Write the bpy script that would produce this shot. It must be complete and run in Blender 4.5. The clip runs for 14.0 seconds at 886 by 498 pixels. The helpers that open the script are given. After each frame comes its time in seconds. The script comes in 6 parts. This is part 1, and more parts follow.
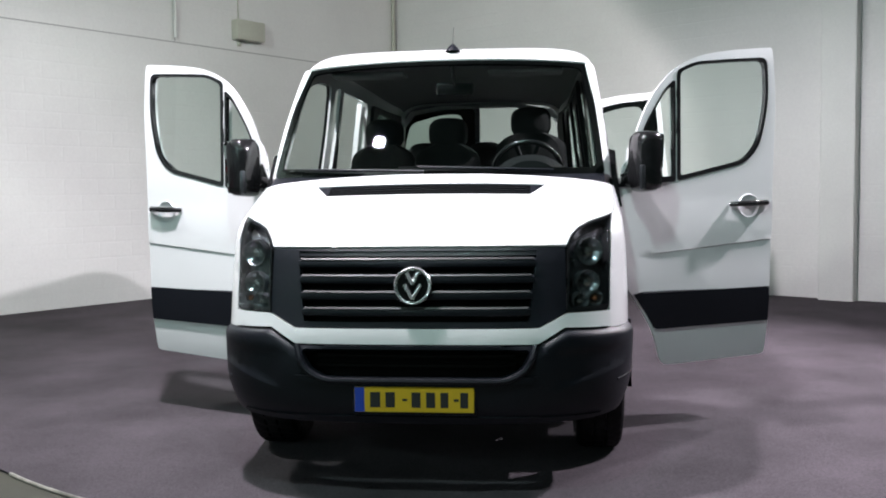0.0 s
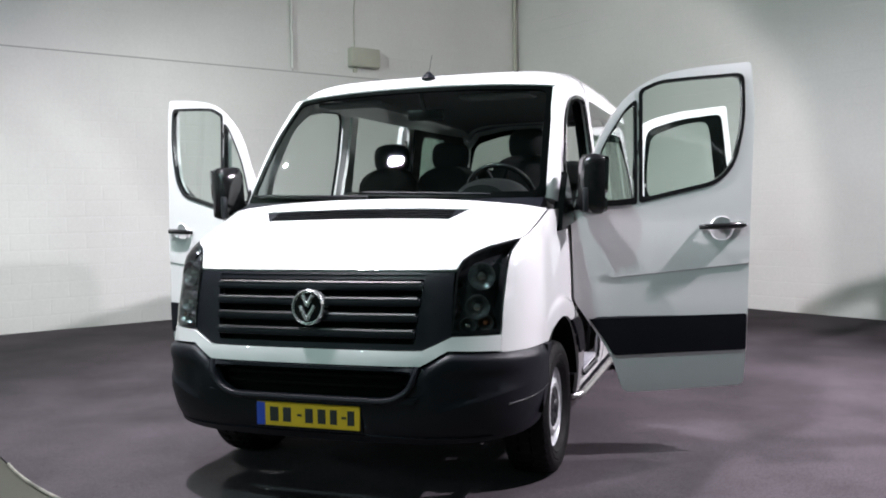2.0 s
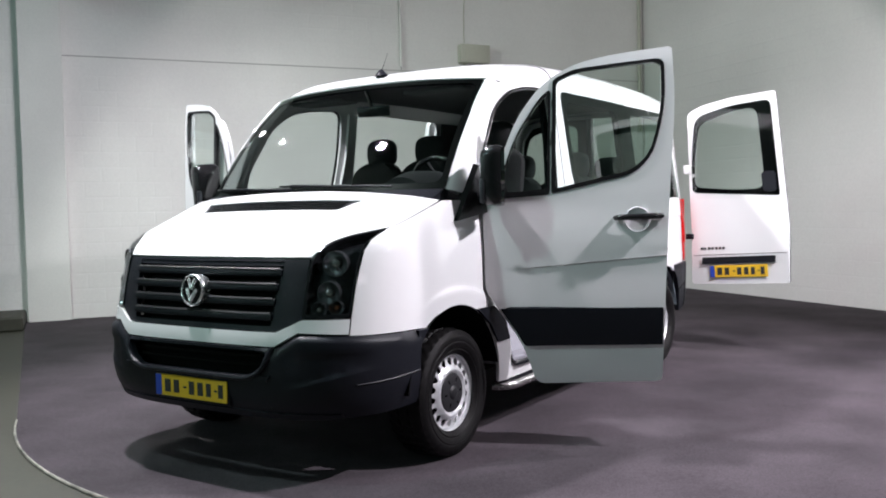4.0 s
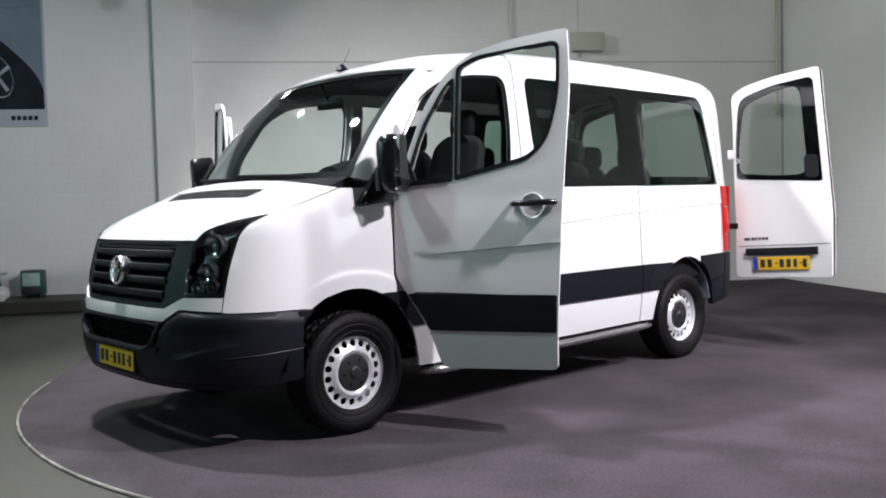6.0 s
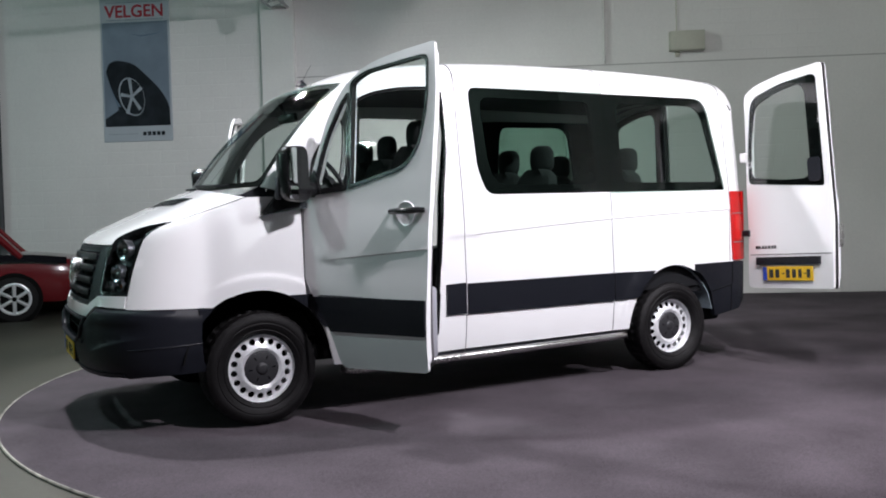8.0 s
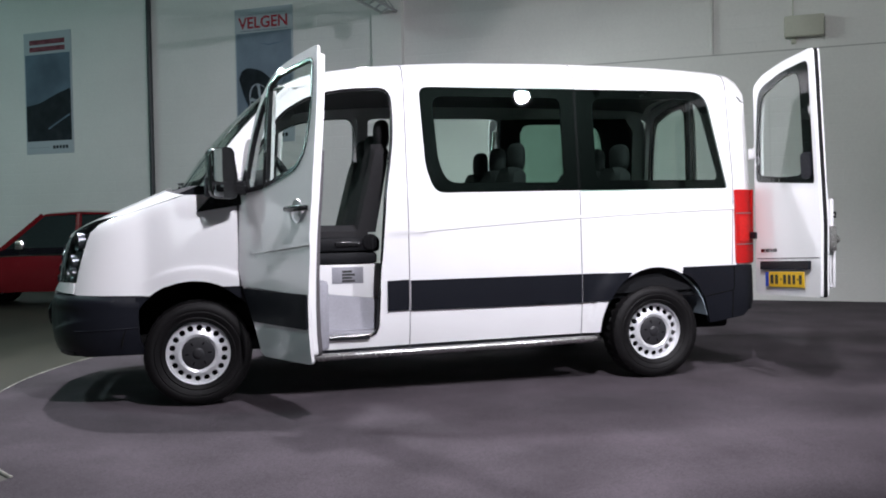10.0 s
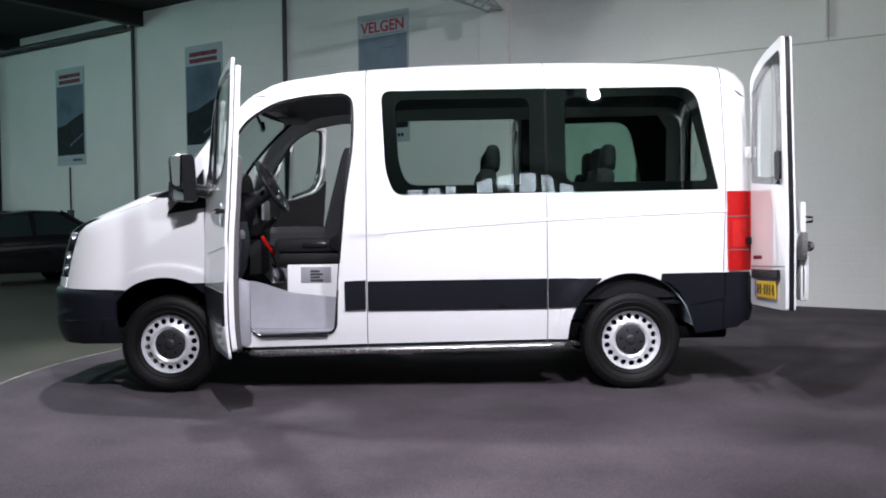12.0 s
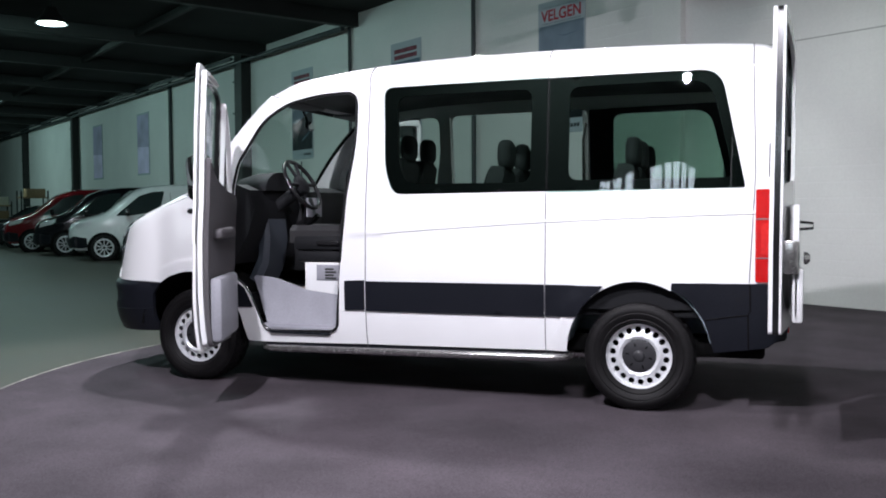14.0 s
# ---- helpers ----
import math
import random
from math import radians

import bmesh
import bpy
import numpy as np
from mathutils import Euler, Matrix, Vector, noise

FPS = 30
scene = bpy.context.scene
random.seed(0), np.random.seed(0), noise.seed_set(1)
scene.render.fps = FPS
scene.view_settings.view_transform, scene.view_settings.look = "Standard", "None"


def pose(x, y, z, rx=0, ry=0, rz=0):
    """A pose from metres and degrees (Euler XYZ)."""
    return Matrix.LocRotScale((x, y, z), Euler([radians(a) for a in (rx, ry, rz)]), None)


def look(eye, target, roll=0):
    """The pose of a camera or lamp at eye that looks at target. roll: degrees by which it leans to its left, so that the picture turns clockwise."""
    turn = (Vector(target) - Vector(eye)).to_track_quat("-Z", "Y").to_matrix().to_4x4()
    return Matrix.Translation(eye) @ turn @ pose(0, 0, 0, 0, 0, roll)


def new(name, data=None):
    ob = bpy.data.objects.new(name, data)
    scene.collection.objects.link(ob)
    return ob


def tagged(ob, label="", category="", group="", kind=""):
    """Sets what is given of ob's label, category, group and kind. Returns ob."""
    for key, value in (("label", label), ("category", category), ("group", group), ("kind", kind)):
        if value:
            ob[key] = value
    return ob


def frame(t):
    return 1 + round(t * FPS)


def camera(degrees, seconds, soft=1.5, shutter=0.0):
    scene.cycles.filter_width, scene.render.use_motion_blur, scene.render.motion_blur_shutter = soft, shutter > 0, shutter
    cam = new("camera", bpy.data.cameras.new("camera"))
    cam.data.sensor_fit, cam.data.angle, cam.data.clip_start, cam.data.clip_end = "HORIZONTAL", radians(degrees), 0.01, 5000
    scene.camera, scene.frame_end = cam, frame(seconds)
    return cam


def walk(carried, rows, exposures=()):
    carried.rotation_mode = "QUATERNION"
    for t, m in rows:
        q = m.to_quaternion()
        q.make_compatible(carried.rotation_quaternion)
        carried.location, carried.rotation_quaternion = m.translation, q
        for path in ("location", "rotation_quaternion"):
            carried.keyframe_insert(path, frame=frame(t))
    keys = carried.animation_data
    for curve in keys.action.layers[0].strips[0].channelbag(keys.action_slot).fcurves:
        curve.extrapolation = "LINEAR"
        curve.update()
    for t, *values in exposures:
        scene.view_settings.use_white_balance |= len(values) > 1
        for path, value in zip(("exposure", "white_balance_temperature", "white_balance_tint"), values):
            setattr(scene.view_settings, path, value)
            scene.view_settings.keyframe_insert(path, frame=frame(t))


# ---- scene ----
cam = camera(53.6, 14.0, 1.9)
PATH = [
    (0, (0.518, -4.667, 1.349), (0.311, -2.682, 1.225), -0.7),
    (0.5, (0.803, -4.642, 1.355), (0.502, -2.668, 1.238), -0.8),
    (1, (1.136, -4.616, 1.366), (0.723, -2.662, 1.258), -0.9),
    (1.5, (1.488, -4.564, 1.372), (0.963, -2.637, 1.276), -1.0),
    (2, (1.87, -4.501, 1.38), (1.222, -2.611, 1.296), -1.0),
    (2.5, (2.269, -4.453, 1.365), (1.518, -2.601, 1.289), -1.0),
    (3, (2.665, -4.326, 1.359), (1.805, -2.522, 1.286), -1.0),
    (5.5, (4.562, -3.175, 1.268), (3.162, -1.75, 1.167), -1.5),
    (6, (4.889, -2.889, 1.258), (3.407, -1.549, 1.166), -1.4),
    (6.5, (5.196, -2.567, 1.26), (3.638, -1.316, 1.171), -1.4),
    (7, (5.503, -2.235, 1.246), (3.873, -1.08, 1.167), -1.5),
    (7.5, (5.785, -1.889, 1.24), (4.091, -0.828, 1.165), -1.4),
    (8, (6.083, -1.525, 1.234), (4.325, -0.575, 1.163), -1.4),
    (10.5, (6.95, 0.615, 1.198), (4.984, 0.979, 1.132), -0.8),
    (11, (7.049, 1.021, 1.198), (5.065, 1.271, 1.135), -0.7),
    (11.5, (7.101, 1.456, 1.196), (5.106, 1.589, 1.134), -0.4),
    (12, (7.088, 1.955, 1.226), (5.09, 1.948, 1.155), -0.6),
    (12.5, (7.011, 2.461, 1.239), (5.018, 2.307, 1.162), -0.6),
    (13, (6.892, 2.934, 1.26), (4.918, 2.626, 1.177), -0.6),
    (13.5, (6.721, 3.422, 1.276), (4.783, 2.938, 1.191), -0.6),
    (14, (6.515, 3.877, 1.293), (4.627, 3.225, 1.199), -0.3),
]
walk(cam, [(t, look(eye, target, roll)) for t, eye, target, roll in PATH],
     exposures=[(0, 0.77, 6480, 13), (3, 0.68, 6480, 13), (5.5, 0.4, 6470, 11), (7, 0.32, 6460, 10.5), (10.5, 0.2, 6300, 10.5), (14, 0.26, 6240, 11)])

# ---- light ----
world = bpy.data.worlds.new("world")
scene.world = world
world.use_nodes = True
world.node_tree.nodes["Background"].inputs[0].default_value = (0.55, 0.68, 0.66, 1)
world.node_tree.nodes["Background"].inputs[1].default_value = 0.03


def spot(name, eye, target, watts, degrees, colour=(1, 0.97, 0.95), size=0.12, blend=0.35):
    data = bpy.data.lights.new(name, "SPOT")
    data.energy, data.spot_size, data.spot_blend = watts, radians(degrees), blend
    data.color, data.shadow_soft_size = colour, size
    ob = new(name, data)
    ob.matrix_world = look(eye, target)
    return tagged(ob, kind="structure")


COOL = (0.975, 0.935, 1.0)
spot("stage_light_side", (5.0, 1.45, 4.75), (0.4, 0.6, 0.9), 1280, 90, COOL, 0.06, 0.5)
spot("stage_light_back", (4.9, 3.76, 3.74), (0.2, 2.8, 0.7), 590, 90, COOL, 0.085, 0.5)
spot("stage_light_far", (-1.4, -0.9, 5.3), (0.8, 1.8, 0.0), 1080, 102, COOL, 0.12, 0.5)
spot("stage_light_truss", (-4.35, 0.4, 5.1), (-1.6, 3.0, 0.6), 360, 128, (0.9, 1.0, 0.94), 0.1, 0.4)
spot("stage_light_wall", (2.6, 2.1, 5.4), (-3.4, 8.3, 0.0), 370, 79, (1, 0.96, 0.95), 0.2, 0.12)

# ---- materials ----


def material(name, colour, rough=0.5, metal=0.0, grain=0.0, grain_scale=40.0, stain=0.0, stain_scale=2.0, bump=0.0,
             bump_scale=200.0, coat=0.0, spec=0.5, coat_rough=0.1):
    """A surface with a fine grain and broad stains in its colour, and fine relief."""
    mat = bpy.data.materials.new(name)
    mat.use_nodes = True
    nodes, links = mat.node_tree.nodes, mat.node_tree.links
    b = nodes["Principled BSDF"]
    b.inputs["Base Color"].default_value = (*colour, 1)
    b.inputs["Roughness"].default_value, b.inputs["Metallic"].default_value = rough, metal
    b.inputs["Coat Weight"].default_value, b.inputs["Coat Roughness"].default_value = coat, coat_rough
    b.inputs["Specular IOR Level"].default_value = spec
    place = nodes.new("ShaderNodeNewGeometry")
    last = None
    for amount, size in ((grain, grain_scale), (stain, stain_scale)):
        if not amount:
            continue
        tex, ramp, mix = nodes.new("ShaderNodeTexNoise"), nodes.new("ShaderNodeMapRange"), nodes.new("ShaderNodeMix")
        tex.inputs["Scale"].default_value, tex.inputs["Detail"].default_value = size, 6
        links.new(place.outputs["Position"], tex.inputs["Vector"])
        ramp.inputs[1].default_value, ramp.inputs[2].default_value = 0.3, 0.7
        ramp.inputs[3].default_value, ramp.inputs[4].default_value = 1 - amount, 1 + amount * 0.6
        links.new(tex.outputs["Fac"], ramp.inputs[0])
        mix.data_type, mix.blend_type = "RGBA", "MULTIPLY"
        mix.inputs[0].default_value = 1
        if last:
            links.new(last, mix.inputs[6])
        else:
            mix.inputs[6].default_value = (*colour, 1)
        links.new(ramp.outputs[0], mix.inputs[7])
        last = mix.outputs[2]
    if last:
        links.new(last, b.inputs["Base Color"])
        rr = nodes.new("ShaderNodeMapRange")
        rr.inputs[3].default_value, rr.inputs[4].default_value = max(rough - 0.08, 0.02), min(rough + 0.1, 1)
        links.new(tex.outputs["Fac"], rr.inputs[0])
        links.new(rr.outputs[0], b.inputs["Roughness"])
    if bump:
        tex, bn = nodes.new("ShaderNodeTexNoise"), nodes.new("ShaderNodeBump")
        tex.inputs["Scale"].default_value, tex.inputs["Detail"].default_value = bump_scale, 4
        links.new(place.outputs["Position"], tex.inputs["Vector"])
        bn.inputs["Strength"].default_value, bn.inputs["Distance"].default_value = bump, 0.004
        links.new(tex.outputs["Fac"], bn.inputs["Height"])
        links.new(bn.outputs[0], b.inputs["Normal"])
    return mat


def glass(name, tint, gloss=0.0):
    mat = bpy.data.materials.new(name)
    mat.use_nodes = True
    nodes, links = mat.node_tree.nodes, mat.node_tree.links
    nodes.remove(nodes["Principled BSDF"])
    t, g, f, m = (nodes.new("ShaderNodeBsdfTransparent"), nodes.new("ShaderNodeBsdfGlossy"), nodes.new("ShaderNodeLayerWeight"),
                  nodes.new("ShaderNodeMixShader"))
    power, ramp = nodes.new("ShaderNodeMath"), nodes.new("ShaderNodeMapRange")
    t.inputs[0].default_value, g.inputs[0].default_value = (*tint, 1), (1, 1, 1, 1)
    g.inputs["Roughness"].default_value, f.inputs[0].default_value = gloss, 0.5
    power.operation, power.inputs[1].default_value = "POWER", 5
    ramp.inputs[3].default_value, ramp.inputs[4].default_value = 0.042, 0.9
    links.new(f.outputs["Facing"], power.inputs[0])
    links.new(power.outputs[0], ramp.inputs[0])
    links.new(ramp.outputs[0], m.inputs[0])
    links.new(t.outputs[0], m.inputs[1])
    links.new(g.outputs[0], m.inputs[2])
    links.new(m.outputs[0], nodes["Material Output"].inputs[0])
    return mat


def glow(name, colour, strength):
    mat = bpy.data.materials.new(name)
    mat.use_nodes = True
    b = mat.node_tree.nodes["Principled BSDF"]
    b.inputs["Base Color"].default_value = (*colour, 1)
    b.inputs["Emission Color"].default_value, b.inputs["Emission Strength"].default_value = (*colour, 1), strength
    return mat


def masonry(name, colour, bw, bh, joint, depth, stain=0.06, rough=0.75):
    """Painted blockwork: the joints are fine relief under one coat of paint."""
    mat = material(name, colour, rough, grain=0.03, grain_scale=30, stain=stain, stain_scale=0.7)
    nodes, links = mat.node_tree.nodes, mat.node_tree.links
    uv, brick, bn = nodes.new("ShaderNodeTexCoord"), nodes.new("ShaderNodeTexBrick"), nodes.new("ShaderNodeBump")
    sep, com = nodes.new("ShaderNodeSeparateXYZ"), nodes.new("ShaderNodeCombineXYZ")
    add = nodes.new("ShaderNodeMath")
    links.new(uv.outputs["Object"], sep.inputs[0])
    links.new(sep.outputs[0], add.inputs[0])
    links.new(sep.outputs[1], add.inputs[1])
    links.new(add.outputs[0], com.inputs[0])
    links.new(sep.outputs[2], com.inputs[1])
    links.new(com.outputs[0], brick.inputs["Vector"])
    brick.inputs["Color1"].default_value = brick.inputs["Color2"].default_value = (1, 1, 1, 1)
    brick.inputs["Mortar"].default_value = (0, 0, 0, 1)
    brick.inputs["Scale"].default_value, brick.inputs["Mortar Size"].default_value = 1, joint
    brick.inputs["Brick Width"].default_value, brick.inputs["Row Height"].default_value = bw, bh
    bn.inputs["Strength"].default_value, bn.inputs["Distance"].default_value = depth, 0.004
    links.new(brick.outputs["Color"], bn.inputs["Height"])
    links.new(bn.outputs[0], nodes["Principled BSDF"].inputs["Normal"])
    return mat


M_WHITE = material("white_car_paint", (0.74, 0.74, 0.745), 0.5, spec=0.3, coat=1.0, stain=0.03, stain_scale=1.5, coat_rough=0.03)
M_BLACK = material("black_textured_plastic", (0.0075, 0.0085, 0.0125), 0.42, grain=0.2, grain_scale=120, stain=0.15, bump=0.15, bump_scale=500, spec=0.2)
M_TRIM = material("black_gloss_trim", (0.012, 0.012, 0.013), 0.18, grain=0.1, stain=0.1, coat=0.3)
M_BORDER = material("black_glass_edge", (0.0014, 0.0016, 0.0018), 0.4, spec=0.06, grain=0.1)
M_RUBBER = material("tyre_rubber", (0.0055, 0.005, 0.0055), 0.58, grain=0.35, grain_scale=60, stain=0.35, stain_scale=7, bump=0.4, bump_scale=300, spec=0.22)
M_STEEL = material("silver_painted_steel", (0.72, 0.73, 0.75), 0.32, 0.3, grain=0.08, grain_scale=50, stain=0.08, stain_scale=9)
M_CAP = material("grey_hub_plastic", (0.018, 0.018, 0.021), 0.5, grain=0.15, bump=0.2)
M_CHROME = material("chrome", (0.85, 0.86, 0.87), 0.08, 1.0, grain=0.03)
M_EMBLEM = material("satin_chrome", (0.85, 0.86, 0.87), 0.24, 0.85, grain=0.05)
M_REFLECTOR = material("dim_reflector", (0.3, 0.31, 0.33), 0.22, 0.9, grain=0.1)
M_TUBE = material("brushed_steel_tube", (0.5, 0.49, 0.48), 0.24, 0.9, grain=0.1, grain_scale=80)
M_GLASS = glass("clear_glass", (0.80, 0.88, 0.84))
M_TINT = glass("tinted_glass", (0.55, 0.68, 0.62))
M_SCREEN = glass("windscreen_glass", (0.78, 0.86, 0.82))
M_LENS = glass("lamp_lens", (0.9, 0.92, 0.93))
M_MIRROR = material("dim_mirror", (0.6, 0.61, 0.62), 0.03, 1.0)
M_RED = material("red_lamp_lens", (0.4, 0.008, 0.008), 0.2, grain=0.1, grain_scale=30, spec=0.25)
M_AMBER = material("amber_lamp_lens", (0.22, 0.07, 0.03), 0.12, coat=0.5)
M_BOWL = material("lamp_bowl", (0.09, 0.095, 0.105), 0.3, 0.85, grain=0.1)
M_DARK = material("underbody_black", (0.005, 0.005, 0.005), 0.9, grain=0.3, stain=0.3, spec=0.1)
M_LINER = material("grey_arch_steel", (0.34, 0.42, 0.47), 0.45, grain=0.2, stain=0.2, stain_scale=8)
M_CABIN = material("charcoal_interior_trim", (0.009, 0.0095, 0.011), 0.7, grain=0.15, grain_scale=80, stain=0.1, bump=0.2, spec=0.2)
M_DOORTRIM = material("grey_door_lining", (0.07, 0.065, 0.07), 0.65, grain=0.12, grain_scale=90, stain=0.12, stain_scale=5, bump=0.2)
M_GREYTRIM = material("mid_grey_moulded_plastic", (0.27, 0.27, 0.3), 0.6, grain=0.08, grain_scale=90, stain=0.12, stain_scale=5, bump=0.2)
M_MAT = material("pale_mat", (0.42, 0.37, 0.33), 0.7, grain=0.15, grain_scale=60, stain=0.2, stain_scale=8)
M_SHROUD = material("blue_grey_trim", (0.035, 0.042, 0.055), 0.6, grain=0.12, grain_scale=80, stain=0.1, bump=0.2)
M_SEAT = material("dark_seat_cloth", (0.016, 0.0155, 0.017), 0.9, grain=0.3, grain_scale=150, stain=0.15, bump=0.5, bump_scale=400)
M_LINING = material("headliner_cloth", (0.16, 0.165, 0.165), 0.9, grain=0.1, grain_scale=200, stain=0.08)
M_YELLOW = material("yellow_plate", (0.72, 0.45, 0.02), 0.35, grain=0.05, grain_scale=20, stain=0.06)
M_BLUE = material("blue_plate_band", (0.02, 0.06, 0.42), 0.35, grain=0.05)
M_INK = material("black_ink", (0.02, 0.02, 0.02), 0.6, grain=0.1)
M_WALL = masonry("white_painted_blockwork", (0.74, 0.73, 0.71), 0.44, 0.2, 0.012, 0.55)
M_WALLBASE = material("white_panel_paint", (0.72, 0.72, 0.69), 0.7, grain=0.03, stain=0.07, stain_scale=0.9, bump=0.1, bump_scale=40)
M_SEAM = material("panel_gap", (0.13, 0.13, 0.135), 0.9)
# unlit-hall darkness put into the wall colour, for dim reflections and bounce
M_SHADEWALL = material("shade_dark_wall", (0.05, 0.055, 0.052), 0.8, grain=0.1, stain=0.2, stain_scale=0.8)
M_JOINT = material("wall_joint_mortar", (0.42, 0.41, 0.4), 0.8, grain=0.1)
M_PIPE = material("dark_painted_pipe", (0.03, 0.035, 0.04), 0.5, grain=0.2, stain=0.2)
M_DARKCHROME = material("dark_satin_edge", (0.014, 0.014, 0.016), 0.5, grain=0.1, stain=0.1)
M_CARPET = material("dark_purple_carpet", (0.069, 0.058, 0.067), 0.95, grain=0.35, grain_scale=120, stain=0.38, stain_scale=1.4, bump=0.5, bump_scale=300, spec=0.2)
M_CONCRETE = material("worn_concrete", (0.04, 0.0385, 0.027), 0.62, grain=0.14, grain_scale=25, stain=0.4, stain_scale=0.8, bump=0.15, bump_scale=90)
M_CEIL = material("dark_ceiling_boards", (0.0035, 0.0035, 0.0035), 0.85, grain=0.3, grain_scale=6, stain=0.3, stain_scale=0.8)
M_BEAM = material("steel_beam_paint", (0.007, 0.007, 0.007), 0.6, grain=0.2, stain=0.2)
M_BOX = material("beige_steel_box", (0.5, 0.5, 0.42), 0.5, grain=0.05, stain=0.08)
M_CORD = material("pale_edge_cord", (0.3, 0.29, 0.25), 0.8, grain=0.6, grain_scale=9, stain=0.5, stain_scale=3)
M_LAMP = glow("lamp_glow", (0.9, 1.0, 0.97), 30)
M_DAY = glow("daylight_pane", (0.8, 0.92, 1.0), 9)
M_TRUSS = material("aluminium_truss", (0.45, 0.45, 0.46), 0.35, 0.8, grain=0.1)

# ---- mesh helpers ----


def smooth_edges(bm, degrees=38):
    bm.normal_update()
    limit = radians(degrees)
    for f in bm.faces:
        f.smooth = True
    for e in bm.edges:
        if len(e.link_faces) == 2 and e.calc_face_angle(0) > limit:
            e.smooth = False


def to_mesh(name, bm, mat, flat=False):
    if not flat:
        smooth_edges(bm)
    me = bpy.data.meshes.new(name)
    bm.to_mesh(me)
    bm.free()
    for m in mat if isinstance(mat, (list, tuple)) else [mat]:
        me.materials.append(m)
    return me


def part(name, bm, mat, parent=None, label="", flat=False):
    ob = new(name, to_mesh(name, bm, mat, flat))
    if parent:
        ob.parent = parent
    return tagged(ob, label)


def thing(name, label, category, m=None, group="", kind=""):
    ob = new(name)
    ob.empty_display_size = 0.2
    if m is not None:
        ob.matrix_world = m
    return tagged(ob, label, category, group, kind)


def curve(points):
    """A smooth function through points (x, y), x rising."""
    xs, ys = np.array([p[0] for p in points], float), np.array([p[1] for p in points], float)
    d = np.diff(ys) / np.diff(xs)
    s = np.zeros(len(xs))
    s[0], s[-1] = d[0], d[-1]
    for i in range(1, len(xs) - 1):
        s[i] = 0 if d[i - 1] * d[i] <= 0 else 2 * d[i - 1] * d[i] / (d[i - 1] + d[i])

    def f(x):
        x = min(max(x, xs[0]), xs[-1])
        i = min(int(np.searchsorted(xs, x, side="right")) - 1, len(xs) - 2)
        h = xs[i + 1] - xs[i]
        t = (x - xs[i]) / h
        return float(ys[i] * (1 + 2 * t) * (1 - t) ** 2 + s[i] * h * t * (1 - t) ** 2 + ys[i + 1] * t * t * (3 - 2 * t) + s[i + 1] * h * t * t * (t - 1))

    return f


def rounded(points, r, n=5):
    """A polygon with its corners rounded; r is a number or one for each corner."""
    out, k = [], len(points)
    for i in range(k):
        p, a, b = Vector(points[i]), Vector(points[i - 1]), Vector(points[(i + 1) % k])
        ri = r[i] if isinstance(r, (list, tuple)) else r
        da, db = (a - p), (b - p)
        ri = min(ri, da.length * 0.48, db.length * 0.48)
        if ri < 1e-4:
            out.append(tuple(p))
            continue
        s, e = p + da.normalized() * ri, p + db.normalized() * ri
        for j in range(n + 1):
            t = j / n
            out.append(tuple(s * (1 - t) ** 2 + p * 2 * t * (1 - t) + e * t * t))
    return out


def dense(points, step, closed=True):
    out, k = [], len(points)
    for i in range(k if closed else k - 1):
        a, b = Vector(points[i][:2]), Vector(points[(i + 1) % k][:2])
        n = max(1, int((b - a).length / step + 0.5))
        out += [tuple(a.lerp(b, j / n)) for j in range(n)]
    if not closed:
        out.append(tuple(points[-1][:2]))
    return out


def within(p, poly):
    x, y = p
    hit = False
    for i in range(len(poly)):
        (x1, y1), (x2, y2) = poly[i - 1], poly[i]
        if (y1 > y) != (y2 > y) and x < (x2 - x1) * (y - y1) / (y2 - y1) + x1:
            hit = not hit
    return hit


